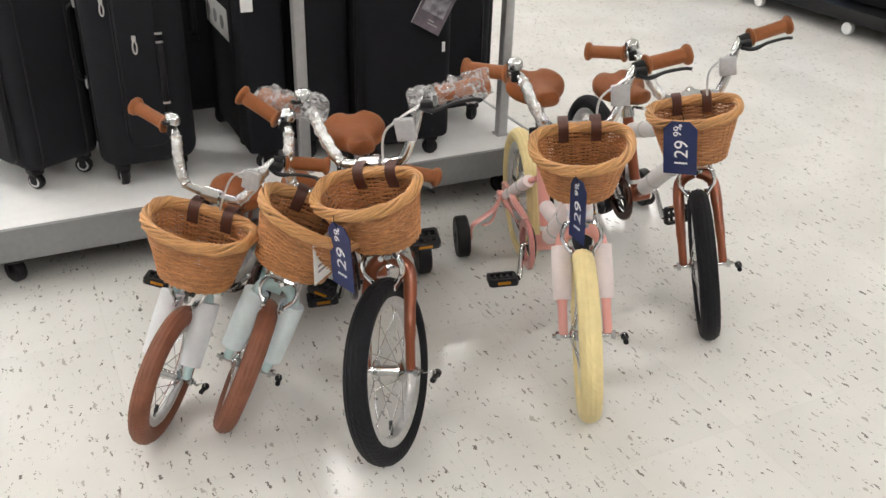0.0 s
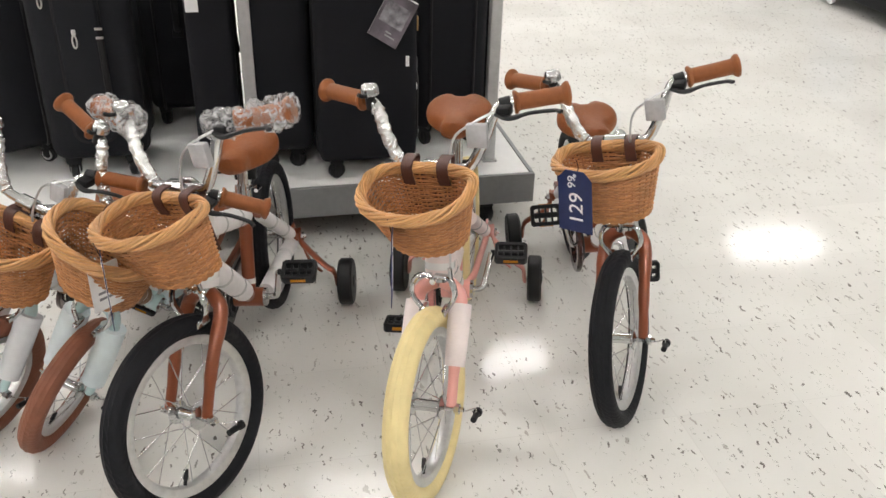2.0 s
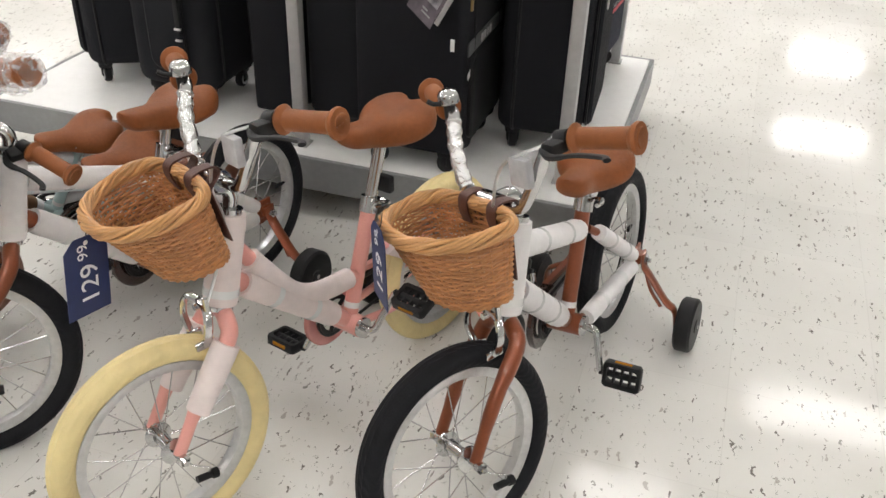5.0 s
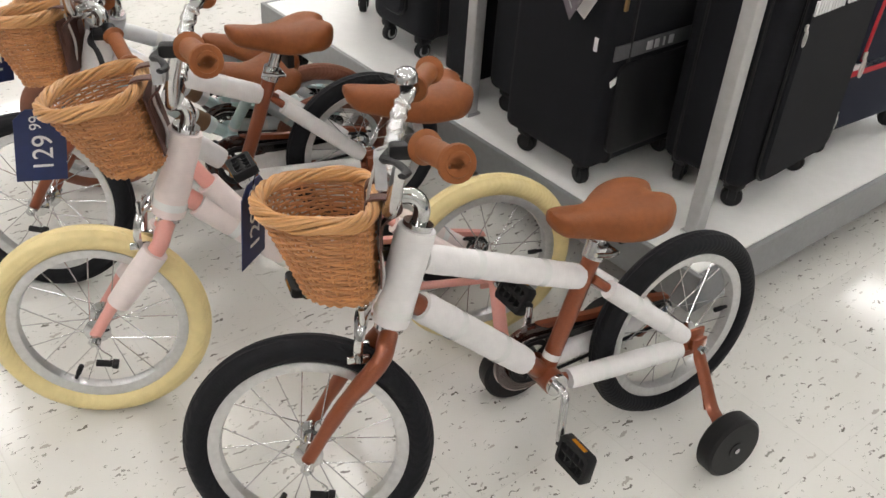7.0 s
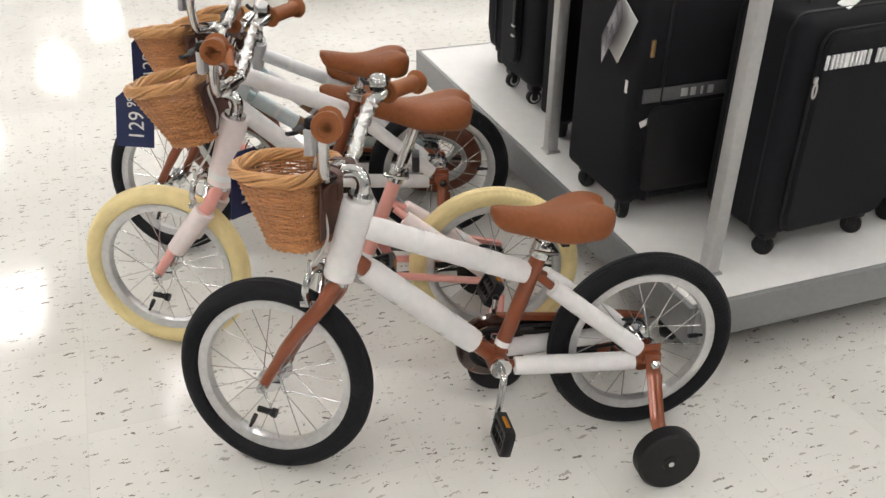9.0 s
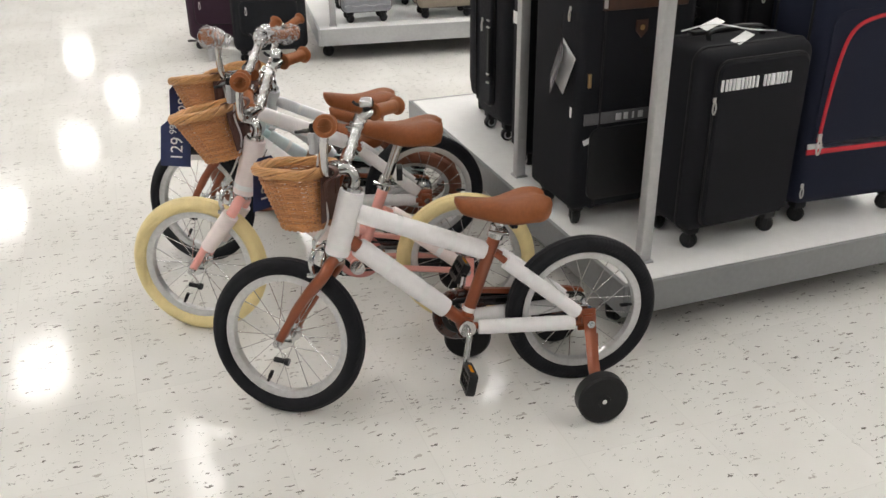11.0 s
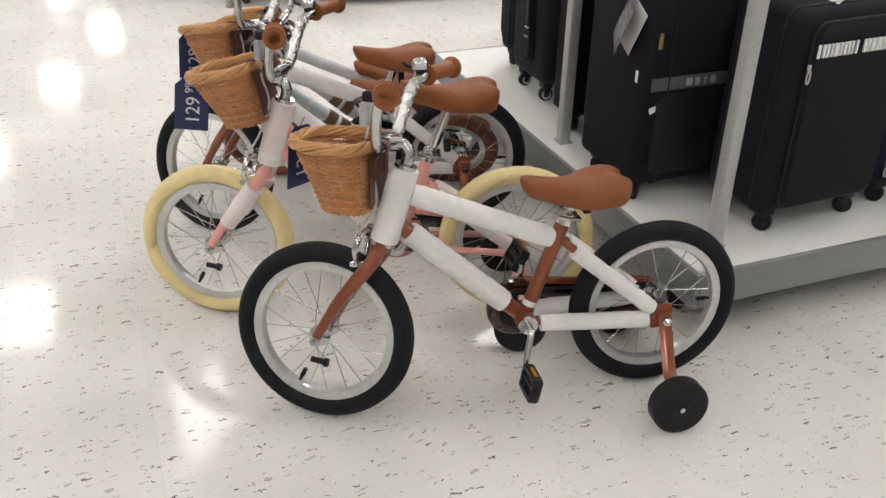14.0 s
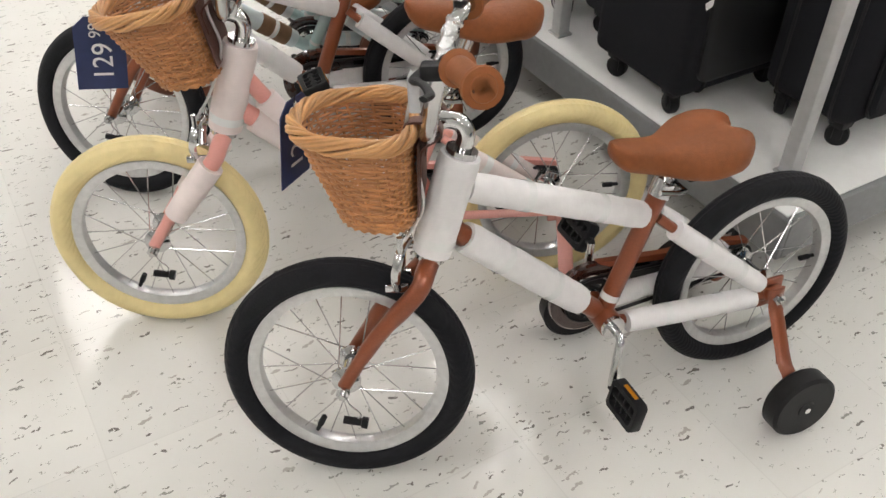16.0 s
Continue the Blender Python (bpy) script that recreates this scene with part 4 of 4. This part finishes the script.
    fw = wheel("front_wheel", R, tyre_mat, t, turn @ pose(*wb_front), tyre_rad)

    # fork
    fk = B()
    for s in (-1, 1):
        tube(fk, smooth_path([axis_a + Vector((0.002, s * 0.006, -0.012)), axis_a + Vector((0.008, s * 0.030, -0.022)), axis_a + Vector((0.020, s * 0.0445, -0.046)),
                              axis_a.lerp(wb_front, 0.55) + Vector((0.004, s * 0.048, 0)), wb_front + Vector((0, s * 0.049, 0.004))], 4),
             [0.015] * 6 + [0.0145] * 5 + [0.0125] * 3 + [0.0105] * 3, 12)
    fork_ob = part("fork", moved(fk, turn), paint, t)
    for s in (-1, 1):
        if slim_fork_foam:
            fork_foam, fork_r = ((0.0, 0.40, 0.82), 0.030) if foil_both else ((0.02, 0.3, 0.62), 0.023)
            a, b = axis_a + Vector((0.020, s * 0.0445, -0.046)), wb_front + Vector((0, s * 0.049, 0.004))
            part("foam_sleeve", moved(tube(B(), [a.lerp(b, f) for f in fork_foam], [fork_r, fork_r * 0.98, fork_r * 0.87], 14), turn), foam, fork_ob, "foam sleeve on the fork blade")
        nut = B()
        rod(nut, wb_front + Vector((0, s * 0.05, 0)), wb_front + Vector((0, s * 0.074, 0)), 0.0048, 8)
        rod(nut, wb_front + Vector((0, s * 0.056, 0)), wb_front + Vector((0, s * 0.066, 0)), 0.0105, 6)
        part("axle_nut", moved(nut, turn), CHROME, fork_ob)
        if s > 0:
            w = wb_front
            wire = smooth_path([w + Vector((0, 0.062, 0)), w + Vector((-0.012, 0.074, -0.012)), w + Vector((-0.030, 0.088, -0.018)), w + Vector((-0.020, 0.090, -0.028))], 4)
            part("retaining_wire", moved(tube(B(), wire, 0.0013, 5), turn), STEEL, fork_ob)
            cap = tube(B(), [w + Vector((-0.004, 0.090, -0.026)), w + Vector((-0.030, 0.090, -0.030)), w + Vector((-0.031, 0.090, -0.030)), w + Vector((-0.040, 0.090, -0.032))], [0.0062, 0.0062, 0.009, 0.009], 10)
            part("axle_cap", moved(cap, turn), BLACK, fork_ob, "black plastic axle cap hanging on a wire")
    br = B()
    top = axis_a + Vector((0.034, 0, 0.006))
    for s in (-1, 1):
        tube(br, smooth_path([top + Vector((0.0, s * 0.004, 0.012)), top + Vector((0.006, s * 0.034, 0.010)), top + Vector((0.014, s * 0.043, -0.022)), top + Vector((0.016, s * 0.024, -0.056))], 5), 0.0075, 8, flat=0.7)
        box(br, (0.034, 0.010, 0.012), top + Vector((0.016, s * 0.022, -0.055)), 0.002)
    rod(br, top + Vector((-0.03, 0, 0.004)), top + Vector((0.012, 0, 0.004)), 0.006, 10)
    rod(br, top + Vector((0.006, 0.036, 0.006)), top + Vector((0.006, 0.036, 0.034)), 0.0045, 8)
    part("caliper_brake", moved(br, turn), CHROME, t, "chrome caliper brake over the front tyre")

    # stem and bars
    clamp = Vector((0.580 + bar_dx, 0, 0.600 + bar_up))
    st = B()
    tube(st, smooth_path([axis_b, axis_b + Vector((-0.008, 0, 0.026)), axis_b + Vector((-0.002, 0, 0.043)), axis_b + Vector((0.012, 0, 0.049)), clamp], 5), 0.0125, 14)
    rod(st, clamp + Vector((0, -0.021, 0)), clamp + Vector((0, 0.021, 0)), 0.0175, 16)
    stem = part("stem", moved(st, turn), CHROME, t)
    tips = {}
    for s in (-1, 1):
        tips[s] = [clamp + Vector(v) for v in ((-0.002, s * 0.045, 0.001), (-0.006, s * 0.072, 0.012), (-0.016, s * 0.098, 0.062), (-0.028, s * 0.112, 0.098),
                                               (-0.044, s * 0.135, 0.116), (-0.078, s * 0.236, 0.124))]
    line = smooth_path([*tips[-1][::-1], *tips[1]], 6)
    bar = part("handlebar", moved(tube(B(), line, 0.0105, 12), turn), CHROME, t, "chrome riser handlebar")
    for s in (-1, 1):
        foiled = s < 0 or foil_both
        seg = [p for p in line if p.y * s > 0.062 and p.y * s < 0.118]
        if foiled:
            part("foil_wrap", moved(tube(B(), seg, [0.0128 + 0.0016 * math.sin(i * 2.1) for i in range(len(seg))], 12, caps=False), turn), FOIL, bar, "crinkled shiny protective wrap")
        a, b = tips[s][4], tips[s][5]
        d1 = (b - a).normalized()
        a2 = a + d1 * 0.012
        prof = [(0.0, 0.021), (0.004, 0.0225), (0.007, 0.020), (0.011, 0.0162), (0.05, 0.0158), (0.088, 0.0162), (0.092, 0.0205), (0.097, 0.0235), (0.102, 0.0225), (0.1035, 0.0205), (0.1020, 0.0175), (0.1020, 0.0160), (0.1045, 0.0145), (0.1045, 0.0105), (0.1030, 0.0090), (0.1045, 0.0075), (0.1045, 0.0030), (0.1000, 0.0022)]
        g = tube(B(), [a2 + d1 * h for h, _ in prof], [r for _, r in prof], 18)
        part("grip", moved(g, turn), GRIP, bar, "brown rubber grip with flanged ends")
        if wrap_left and s > 0 or wrap_left and s < 0:
            c0, c1 = a - d1 * 0.045, b + d1 * 0.012
            n = 64
            wr = tube(B(), [c0.lerp(c1, k / n) for k in range(n + 1)], [0.0225 * (0.66 + 0.38 * abs(math.sin(math.pi * (0.08 + 1.9 * k / n)))) for k in range(n + 1)], 40)
            for v in wr.verts:
                f0 = noise.noise(v.co * 40) * 0.012 + (0.5 - abs(noise.noise(v.co * 70))) * 0.012 + abs(noise.noise(v.co * 150)) * 0.006
                v.co += Vector(noise.noise_vector(v.co * 38)) * 0.004 + (v.co - c0.lerp(c1, 0.5)).cross(d1).cross(d1).normalized() * -f0
            part("plastic_wrap", moved(wr, turn), CLEAR, bar, "crumpled clear plastic wrap round the grip")
    # bell, lever, cable
    p = tips[-1][4] + Vector((0.006, 0.004, 0.012))
    bell = B()
    lathe(bell, [(0.0, 0.026), (0.008, 0.0255), (0.014, 0.0225), (0.0175, 0.016), (0.018, 0.004), (0.016, 0.002), (0.0, 0.002)], seg=22, closed=False, m=pose(*p, 90, 0, 0))
    bl = part("bell", moved(bell, turn), CHROME, bar, "small chrome bell")
    bc = B()
    rod(bc, p - Vector((0, 0, 0.026)), p + Vector((0, 0, 0.004)), 0.010, 12)
    tube(bc, [p + Vector((0.012, 0, 0.004)), p + Vector((0.028, -0.004, 0.008)), p + Vector((0.036, -0.008, 0.014))], 0.004, 8)
    part("bell_clamp", moved(bc, turn), BLACK, bl)
    q = tips[1][4]
    lv = B()
    rod(lv, q + Vector((0.006, -0.012, -0.004)), q + Vector((0, 0.008, 0.0)), 0.0155, 14)
    box(lv, (0.034, 0.026, 0.02), q + Vector((0.022, 0, -0.006)), 0.005)
    tube(lv, smooth_path([q + Vector((0.034, -0.012, -0.008)), q + Vector((0.044, 0.014, -0.012)), q + Vector((0.030, 0.05, -0.006)), q + Vector((0.020, 0.09, -0.004)), q + Vector((0.026, 0.104, -0.004))], 5),
         [0.0075] * 8 + [0.0058] * 13, 8, flat=0.6)
    part("brake_lever", moved(lv, turn), BLACK, bar, "black brake lever")
    ca = B()
    tube(ca, smooth_path([q + Vector((0.030, -0.018, -0.006)), q + Vector((0.052, -0.052, -0.02)), q + Vector((0.056, -0.09, -0.05)), clamp + Vector((0.026, 0.036, 0.006)),
                          clamp + Vector((0.014, 0.030, -0.06)), axis_b + Vector((0.052, 0.030, -0.07)), top + Vector((0.006, 0.036, 0.02))], 6), 0.0026, 6)
    part("brake_cable", moved(ca, turn), ALLOY, bar, "grey brake cable")
    # the front reflector by the bar, a plain grey plate
    part("front_reflector", moved(box(B(), (0.016, 0.040, 0.046), q + Vector((0.050, -0.046, -0.044)), 0.004, m=None), turn), GREY_REFLECTOR, bar, "small grey plastic front reflector by the bar")

    # basket with straps
    bas = turn @ pose(clamp.x + 0.022, basket_dy, clamp.z - BASKET_H * basket_size - 0.004 + basket_up, 0, basket_tilt - 2, 0) @ Matrix.Scale(basket_size, 4)
    bk = shared("basket", FOOT_ME, t, bas, "woven tan wicker basket, rounded front")
    shared("braided_rim", RIM_ME, bk, Matrix.Identity(4))
    tagged(shared("weave", WEAVE_ME, bk, Matrix.Identity(4)), kind="stuff")
    bp = B()
    box(bp, (0.003, 0.118, BASKET_H * 0.80), (-0.008, 0, BASKET_H * 0.52), 0.0012)
    part("back_panel", bp, STRAP, bk, "dark brown leather panel behind the basket")
    for s in (-1, 1):
        h = BASKET_H
        sp = smooth_path([(-0.010, s * 0.036, h - 0.062), (-0.012, s * 0.036, h - 0.025), (-0.036, s * 0.036, h - 0.006), (-0.034, s * 0.036, h + 0.008), (-0.012, s * 0.036, h + 0.014),
                          (0.008, s * 0.036, h + 0.011), (0.013, s * 0.036, h - 0.008), (0.007, s * 0.036, h - 0.034)], 4)
        bm = B()
        rings = []
        for k, c in enumerate(sp):
            dv = (sp[min(k + 1, len(sp) - 1)] - sp[max(k - 1, 0)]).normalized()
            nv = Vector((-dv.z, 0, dv.x)) * 0.0016
            e = Vector((0, 0.0115, 0))
            rings.append([bm.verts.new(c + o) for o in (-nv - e, -nv + e, nv + e, nv - e)])
        for a, b in zip(rings, rings[1:]):
            for k in range(4):
                bm.faces.new((a[k], a[(k + 1) % 4], b[(k + 1) % 4], b[k]))
        bm.faces.new(rings[0][::-1])
        bm.faces.new(rings[-1])
        part("strap", bm, STRAP, bk, "dark brown leather strap over the bar")

    # drive
    gd = B()
    gy = -0.052
    lathe(gd, [(0.046, -0.006), (0.066, -0.007), (0.070, -0.004), (0.070, 0.004), (0.066, 0.007), (0.046, 0.006)], seg=36, m=pose(bb.x, gy, bb.z))
    cg = part("chain_guard", gd, guard, t, "glossy chain guard ring")
    strip = [(bb.x - 0.012, bb.z + 0.070), (0.16, 0.246), (0.05, 0.242), (-0.02, 0.228), (-0.026, 0.217), (0.05, 0.230), (0.16, 0.233), (bb.x - 0.03, bb.z + 0.057)]
    plate = [(bb.x - 0.032, bb.z + 0.056), (0.16, 0.232), (0.05, 0.229), (-0.02, 0.217), (-0.03, 0.203), (0.05, 0.208), (0.16, 0.204), (bb.x - 0.05, bb.z + 0.018)]
    for nm, loop, half, mat, text in (("upper_strip", strip, 0.0065, paint, "painted upper edge of the chain guard"), ("guard_plate", plate, 0.005, BLACK_GLOSS, "black glossy plate")):
        gp = B()
        lo = [gp.verts.new((x, gy - half, z)) for x, z in loop]
        hi = [gp.verts.new((x, gy + half, z)) for x, z in loop]
        gp.faces.new(lo)
        gp.faces.new(hi[::-1])
        for i in range(len(loop)):
            j = (i + 1) % len(loop)
            gp.faces.new((lo[i], hi[i], hi[j], lo[j]))
        part(nm, gp, mat, cg, text)
    cr = B()
    lathe(cr, [(0.034, -0.0015), (0.044, -0.0015), (0.044, 0.0015), (0.034, 0.0015)], seg=32, m=pose(bb.x, gy + 0.012, bb.z))
    for k in range(5):
        a = 2 * math.pi * k / 5
        rod(cr, (bb.x, gy + 0.012, bb.z), (bb.x + 0.036 * math.cos(a), gy + 0.012, bb.z + 0.036 * math.sin(a)), 0.005, 6)
    part("chain_ring", cr, BLACK, t)
    loop = [(bb.x + 0.045 * math.cos(a), gy + 0.012, bb.z + 0.045 * math.sin(a)) for a in [radians(-96 + 16 * k) for k in range(13)]]
    loop += [(0.027 * math.cos(a), gy + 0.012, R + 0.027 * math.sin(a)) for a in [radians(96 + 21 * k) for k in range(9)]]
    part("chain", tube(B(), loop, 0.0034, 6, closed=True), BLACK, t, "dark roller chain")
    part("rear_sprocket", lathe(B(), [(0.0, -0.002), (0.026, -0.002), (0.026, 0.002), (0.0, 0.002)], seg=20, closed=False, m=pose(0, gy + 0.012, R)), STEEL, t)
    ca_ = radians(crank)
    cd = Vector((math.cos(ca_), 0, math.sin(ca_)))
    for s, dd in ((1, cd), (-1, -cd)):
        ck = B()
        b0 = bb + Vector((0, s * 0.036, 0))
        tube(ck, smooth_path([b0, b0 + Vector((0, s * 0.026, 0)) + dd * 0.004, b0 + Vector((0, s * 0.034, 0)) + dd * 0.03, b0 + Vector((0, s * 0.046, 0)) + dd * 0.088], 5), 0.0072, 10)
        rod(ck, bb + Vector((0, s * 0.032, 0)), bb + Vector((0, s * 0.041, 0)), 0.021, 18)
        part("crank", ck, CHROME, t)
    for s, dd in ((1, cd), (-1, -cd)):
        c = bb + Vector((0, s * 0.128, 0)) + dd * 0.088
        pm = Matrix.Translation(c) @ Matrix.Rotation(radians(pedal_turn[0] if s > 0 else pedal_turn[1]), 4, "Y")
        pd = B()
        rims = []
        for hx, hy, z in ((0.031, 0.043, -0.012), (0.032, 0.045, -0.009), (0.032, 0.045, 0.009), (0.031, 0.043, 0.012), (0.021, 0.036, 0.012), (0.020, 0.035, 0.009), (0.020, 0.035, -0.009), (0.021, 0.036, -0.012)):
            rims.append([pd.verts.new((sx * hx, sy * hy, z)) for sx, sy in ((-1, -0.86), (-0.8, -1), (0.8, -1), (1, -0.86), (1, 0.86), (0.8, 1), (-0.8, 1), (-1, 0.86))])
        for k in range(8):
            a, b = rims[k], rims[(k + 1) % 8]
            for j in range(8):
                pd.faces.new((a[j], a[(j + 1) % 8], b[(j + 1) % 8], b[j]))
        pm = pm @ Matrix.Scale(0.86, 4)
        ped = part("pedal", moved(pd, pm), BLACK, t, "black plastic block pedal with amber reflectors")
        part("spindle", moved(rod(B(), (0, -0.055 * s, 0), (0, 0.044 * s, 0), 0.0085, 10), pm), BLACK, ped)
        for o in (-0.019, 0.0, 0.019):
            part("tread", moved(box(B(), (0.043, 0.005, 0.016), (0, o, 0), 0.001), pm), BLACK, ped)
        for o in (-0.0325, 0.0325):
            part("reflector", moved(box(B(), (0.003, 0.040, 0.009), (o, 0, 0), 0.001), pm), AMBER, ped)

    # stabilisers
    drop_z = {s: s * 0.19 * math.tan(radians(lean)) for s in (-1, 1)}
    if training:
        for s in stab_sides:
            a = Vector((0.0, s * 0.070, R - 0.007))
            arm = B()
            pts = [a + Vector((0, 0, 0.018)), a + Vector((0, s * 0.003, -0.016)), a + Vector((0.002, s * 0.020, -0.040)), Vector((0.009, s * 0.132, 0.112 - drop_z[s])), Vector((0.010, s * 0.152, 0.096 - drop_z[s])), Vector((0.008, s * 0.158, 0.056 - drop_z[s]))]
            tube(arm, smooth_path(pts, 4), 0.0056, 8, flat=2.7)
            tube(arm, smooth_path([a + Vector((-0.014, s * 0.002, -0.030)), a + Vector((-0.010, s * 0.020, -0.082)), Vector((0.004, s * 0.120, 0.092 - drop_z[s]))], 4), 0.0036, 6, flat=2.0)
            st_arm = part("stabiliser_arm", arm, paint, t, "bent painted stabiliser arm")
            nb = B()
            rod(nb, a + Vector((0, -s * 0.012, 0)), a + Vector((0, s * 0.018, 0)), 0.0048, 8)
            rod(nb, a + Vector((0, s * 0.003, 0)), a + Vector((0, s * 0.012, 0)), 0.0105, 6)
            part("axle_nut", nb, CHROME, st_arm)
            tw = lathe(B(), [(0, -0.019), (0.057, -0.019), (0.0625, -0.014), (0.0625, 0.014), (0.057, 0.019), (0.016, 0.019), (0.015, 0.021), (0, 0.021)] if s > 0 else
                       [(0, -0.021), (0.015, -0.021), (0.016, -0.019), (0.057, -0.019), (0.0625, -0.014), (0.0625, 0.014), (0.057, 0.019), (0, 0.019)], seg=40, closed=False, m=pose(0.008, s * 0.184, 0.0630 - drop_z[s]))
            w2 = part("stabiliser_wheel", tw, BLACK, t, "black plastic stabiliser wheel")
            bo = B()
            rod(bo, (0.008, s * 0.161, 0.0630 - drop_z[s]), (0.008, s * 0.208, 0.0630 - drop_z[s]), 0.006, 8)
            part("bolt", bo, CHROME, w2)
    return t, t.matrix_world @ bas


def bike_pose(x, y, heading, size=1.0):
    """Rear wheel's foot and the way it faces, degrees from +x."""
    return pose(x, y, 0, 0, 0, heading) @ Matrix.Scale(size, 4)


bike_e, basket_e = bicycle("copper-brown child's bicycle with black tyres, white foam sleeves and stabilisers", bike_pose(0.0015, -0.0254, 185.68), -26.35, COPPER, FOAM, RUBBER, DARK_GUARD, -78, R=0.1955, wb=0.734, lean=4.97, seat_up=-0.004, bar_dx=0.014, basket_up=0.005, pedal_turn=(78, 60), basket_size=0.98)
bike_d, basket_d = bicycle("pink low-step child's bicycle with cream tyres and foam sleeves", bike_pose(-0.2543, 0.2915, 176.84), -12.07, PINK, PINK_FOAM, CREAM_RUBBER, PINK_GUARD, 125, R=0.1943, wb=0.7416, step=True, lean=2.92, seat_up=0.086, slim_fork_foam=True, basket_tilt=14, bar_dx=-0.016, bar_up=0.017, basket_up=0.029, basket_size=0.95)
bike_c, basket_c = bicycle("copper-brown child's bicycle, grips wrapped in clear plastic, black tyres", bike_pose(-0.330, 0.7948, 182.28), -29.83, COPPER, FOAM, RUBBER, DARK_GUARD, 70, R=0.1957, wb=0.7303, lean=2.93, wrap_left=True, seat_up=0.02, basket_tilt=7, stab_sides=(1,), basket_up=0.002, basket_dy=0.020, basket_size=0.95)
bike_b, basket_b = bicycle("small pale mint child's bicycle with brown tyres, tipped against its neighbour", bike_pose(-0.3273, 1.0666, 170.3, 0.90), 0.23, MINT, MINT_FOAM, BROWN_RUBBER, DARK_GUARD, 60, R=0.1711, wb=0.6531, lean=-23.75, slim_fork_foam=True, tyre_rad=0.025, seat_up=-0.05, training=False, basket_size=1.1, bar_up=0.030, foil_both=True)
bike_a, basket_a = bicycle("small white-sleeved child's bicycle with brown tyres, tipped sideways", bike_pose(-0.3332, 1.1789, 168.05, 0.86), -8.23, MINT, GREY_FOAM, BROWN_RUBBER, DARK_GUARD, 200, R=0.1783, wb=0.7074, lean=-15.83, slim_fork_foam=True, tyre_rad=0.026, seat_up=-0.05, training=False, basket_size=1.14, bar_up=0.030, basket_up=-0.030, basket_dy=0.014, foil_both=True)


# ---------------------------------------------------------------- price tags
def price_tag(m):
    t = thing("price_tag", "navy blue price tag reading 129 and small 99 in white", "price tag", m, group="price tags")
    w, h, c = 0.078, 0.128, 0.018
    bm = B()
    pts = [(-w / 2, -h), (w / 2, -h), (w / 2, -c), (w / 2 - c, 0), (-w / 2 + c, 0), (-w / 2, -c)]
    a = [bm.verts.new((x, -0.0007, z)) for x, z in pts]
    b = [bm.verts.new((x, 0.0007, z)) for x, z in pts]
    bm.faces.new(a)
    bm.faces.new(b[::-1])
    for k in range(6):
        j = (k + 1) % 6
        bm.faces.new((a[k], b[k], b[j], a[j]))
    card = part("card", bm, NAVY, t, smooth=False)
    for side in (0, 180):
        big = moved(text_mesh("129", 0.045, 0.0003), pose(0, 0, 0, 0, 0, side) @ pose(0.004, -0.0012, -0.078, 90, -90, 0))
        part("numeral", big, WHITE_INK, card, "white figures 129", smooth=False)
        sm = moved(text_mesh("99", 0.026, 0.0003), pose(0, 0, 0, 0, 0, side) @ pose(-0.006, -0.0012, -0.0235, 90, -90, 0))
        part("numeral", sm, WHITE_INK, card, "small white figures 99", smooth=False)
    part("hole", lathe(B(), [(0, -0.001), (0.004, -0.001), (0.004, 0.001), (0, 0.001)], seg=14, closed=False, m=pose(0, 0, -0.010)), WHITE_CARD, card)
    part("tie", tube(B(), smooth_path([(0, 0, -0.010), (0.006, 0.004, 0.004), (0.0, 0.008, 0.020)], 5), 0.0009, 5), BLACK, t)
    return t


def hang_on(basket, t, facing, drop=0.012, swing=0.0):
    """Where a tag hangs on a basket's rim, facing the given way in degrees from +x."""
    x, y, z = basket_at(t, 1.0)
    p = basket @ Vector((x * 1.03 + 0.008, y * 1.06, z - drop))
    return pose(p.x, p.y, p.z, 0, 0, facing + 90) @ pose(0, 0, 0, 0, swing, 0)


price_tag(hang_on(basket_e, 0.950, 142, drop=-0.016, swing=-8))
price_tag(hang_on(basket_d, 0.985, 274, swing=8))
price_tag(hang_on(basket_c, 0.97, 296, swing=6))
wt = thing("paper_tag", "white paper tag hanging under a basket", "tag", pose(0, 0, 0) @ hang_on(basket_c, 0.86, 235, drop=0.06))
part("card", box(B(), (0.06, 0.0012, 0.09), (0, 0, -0.05)), WHITE_CARD, wt, smooth=False)
for k in range(2):
    part("print", box(B(), (0.034, 0.0006, 0.005), (0, -0.0012, -0.06 - 0.012 * k)), GREY_INK, wt, "unreadable print line")
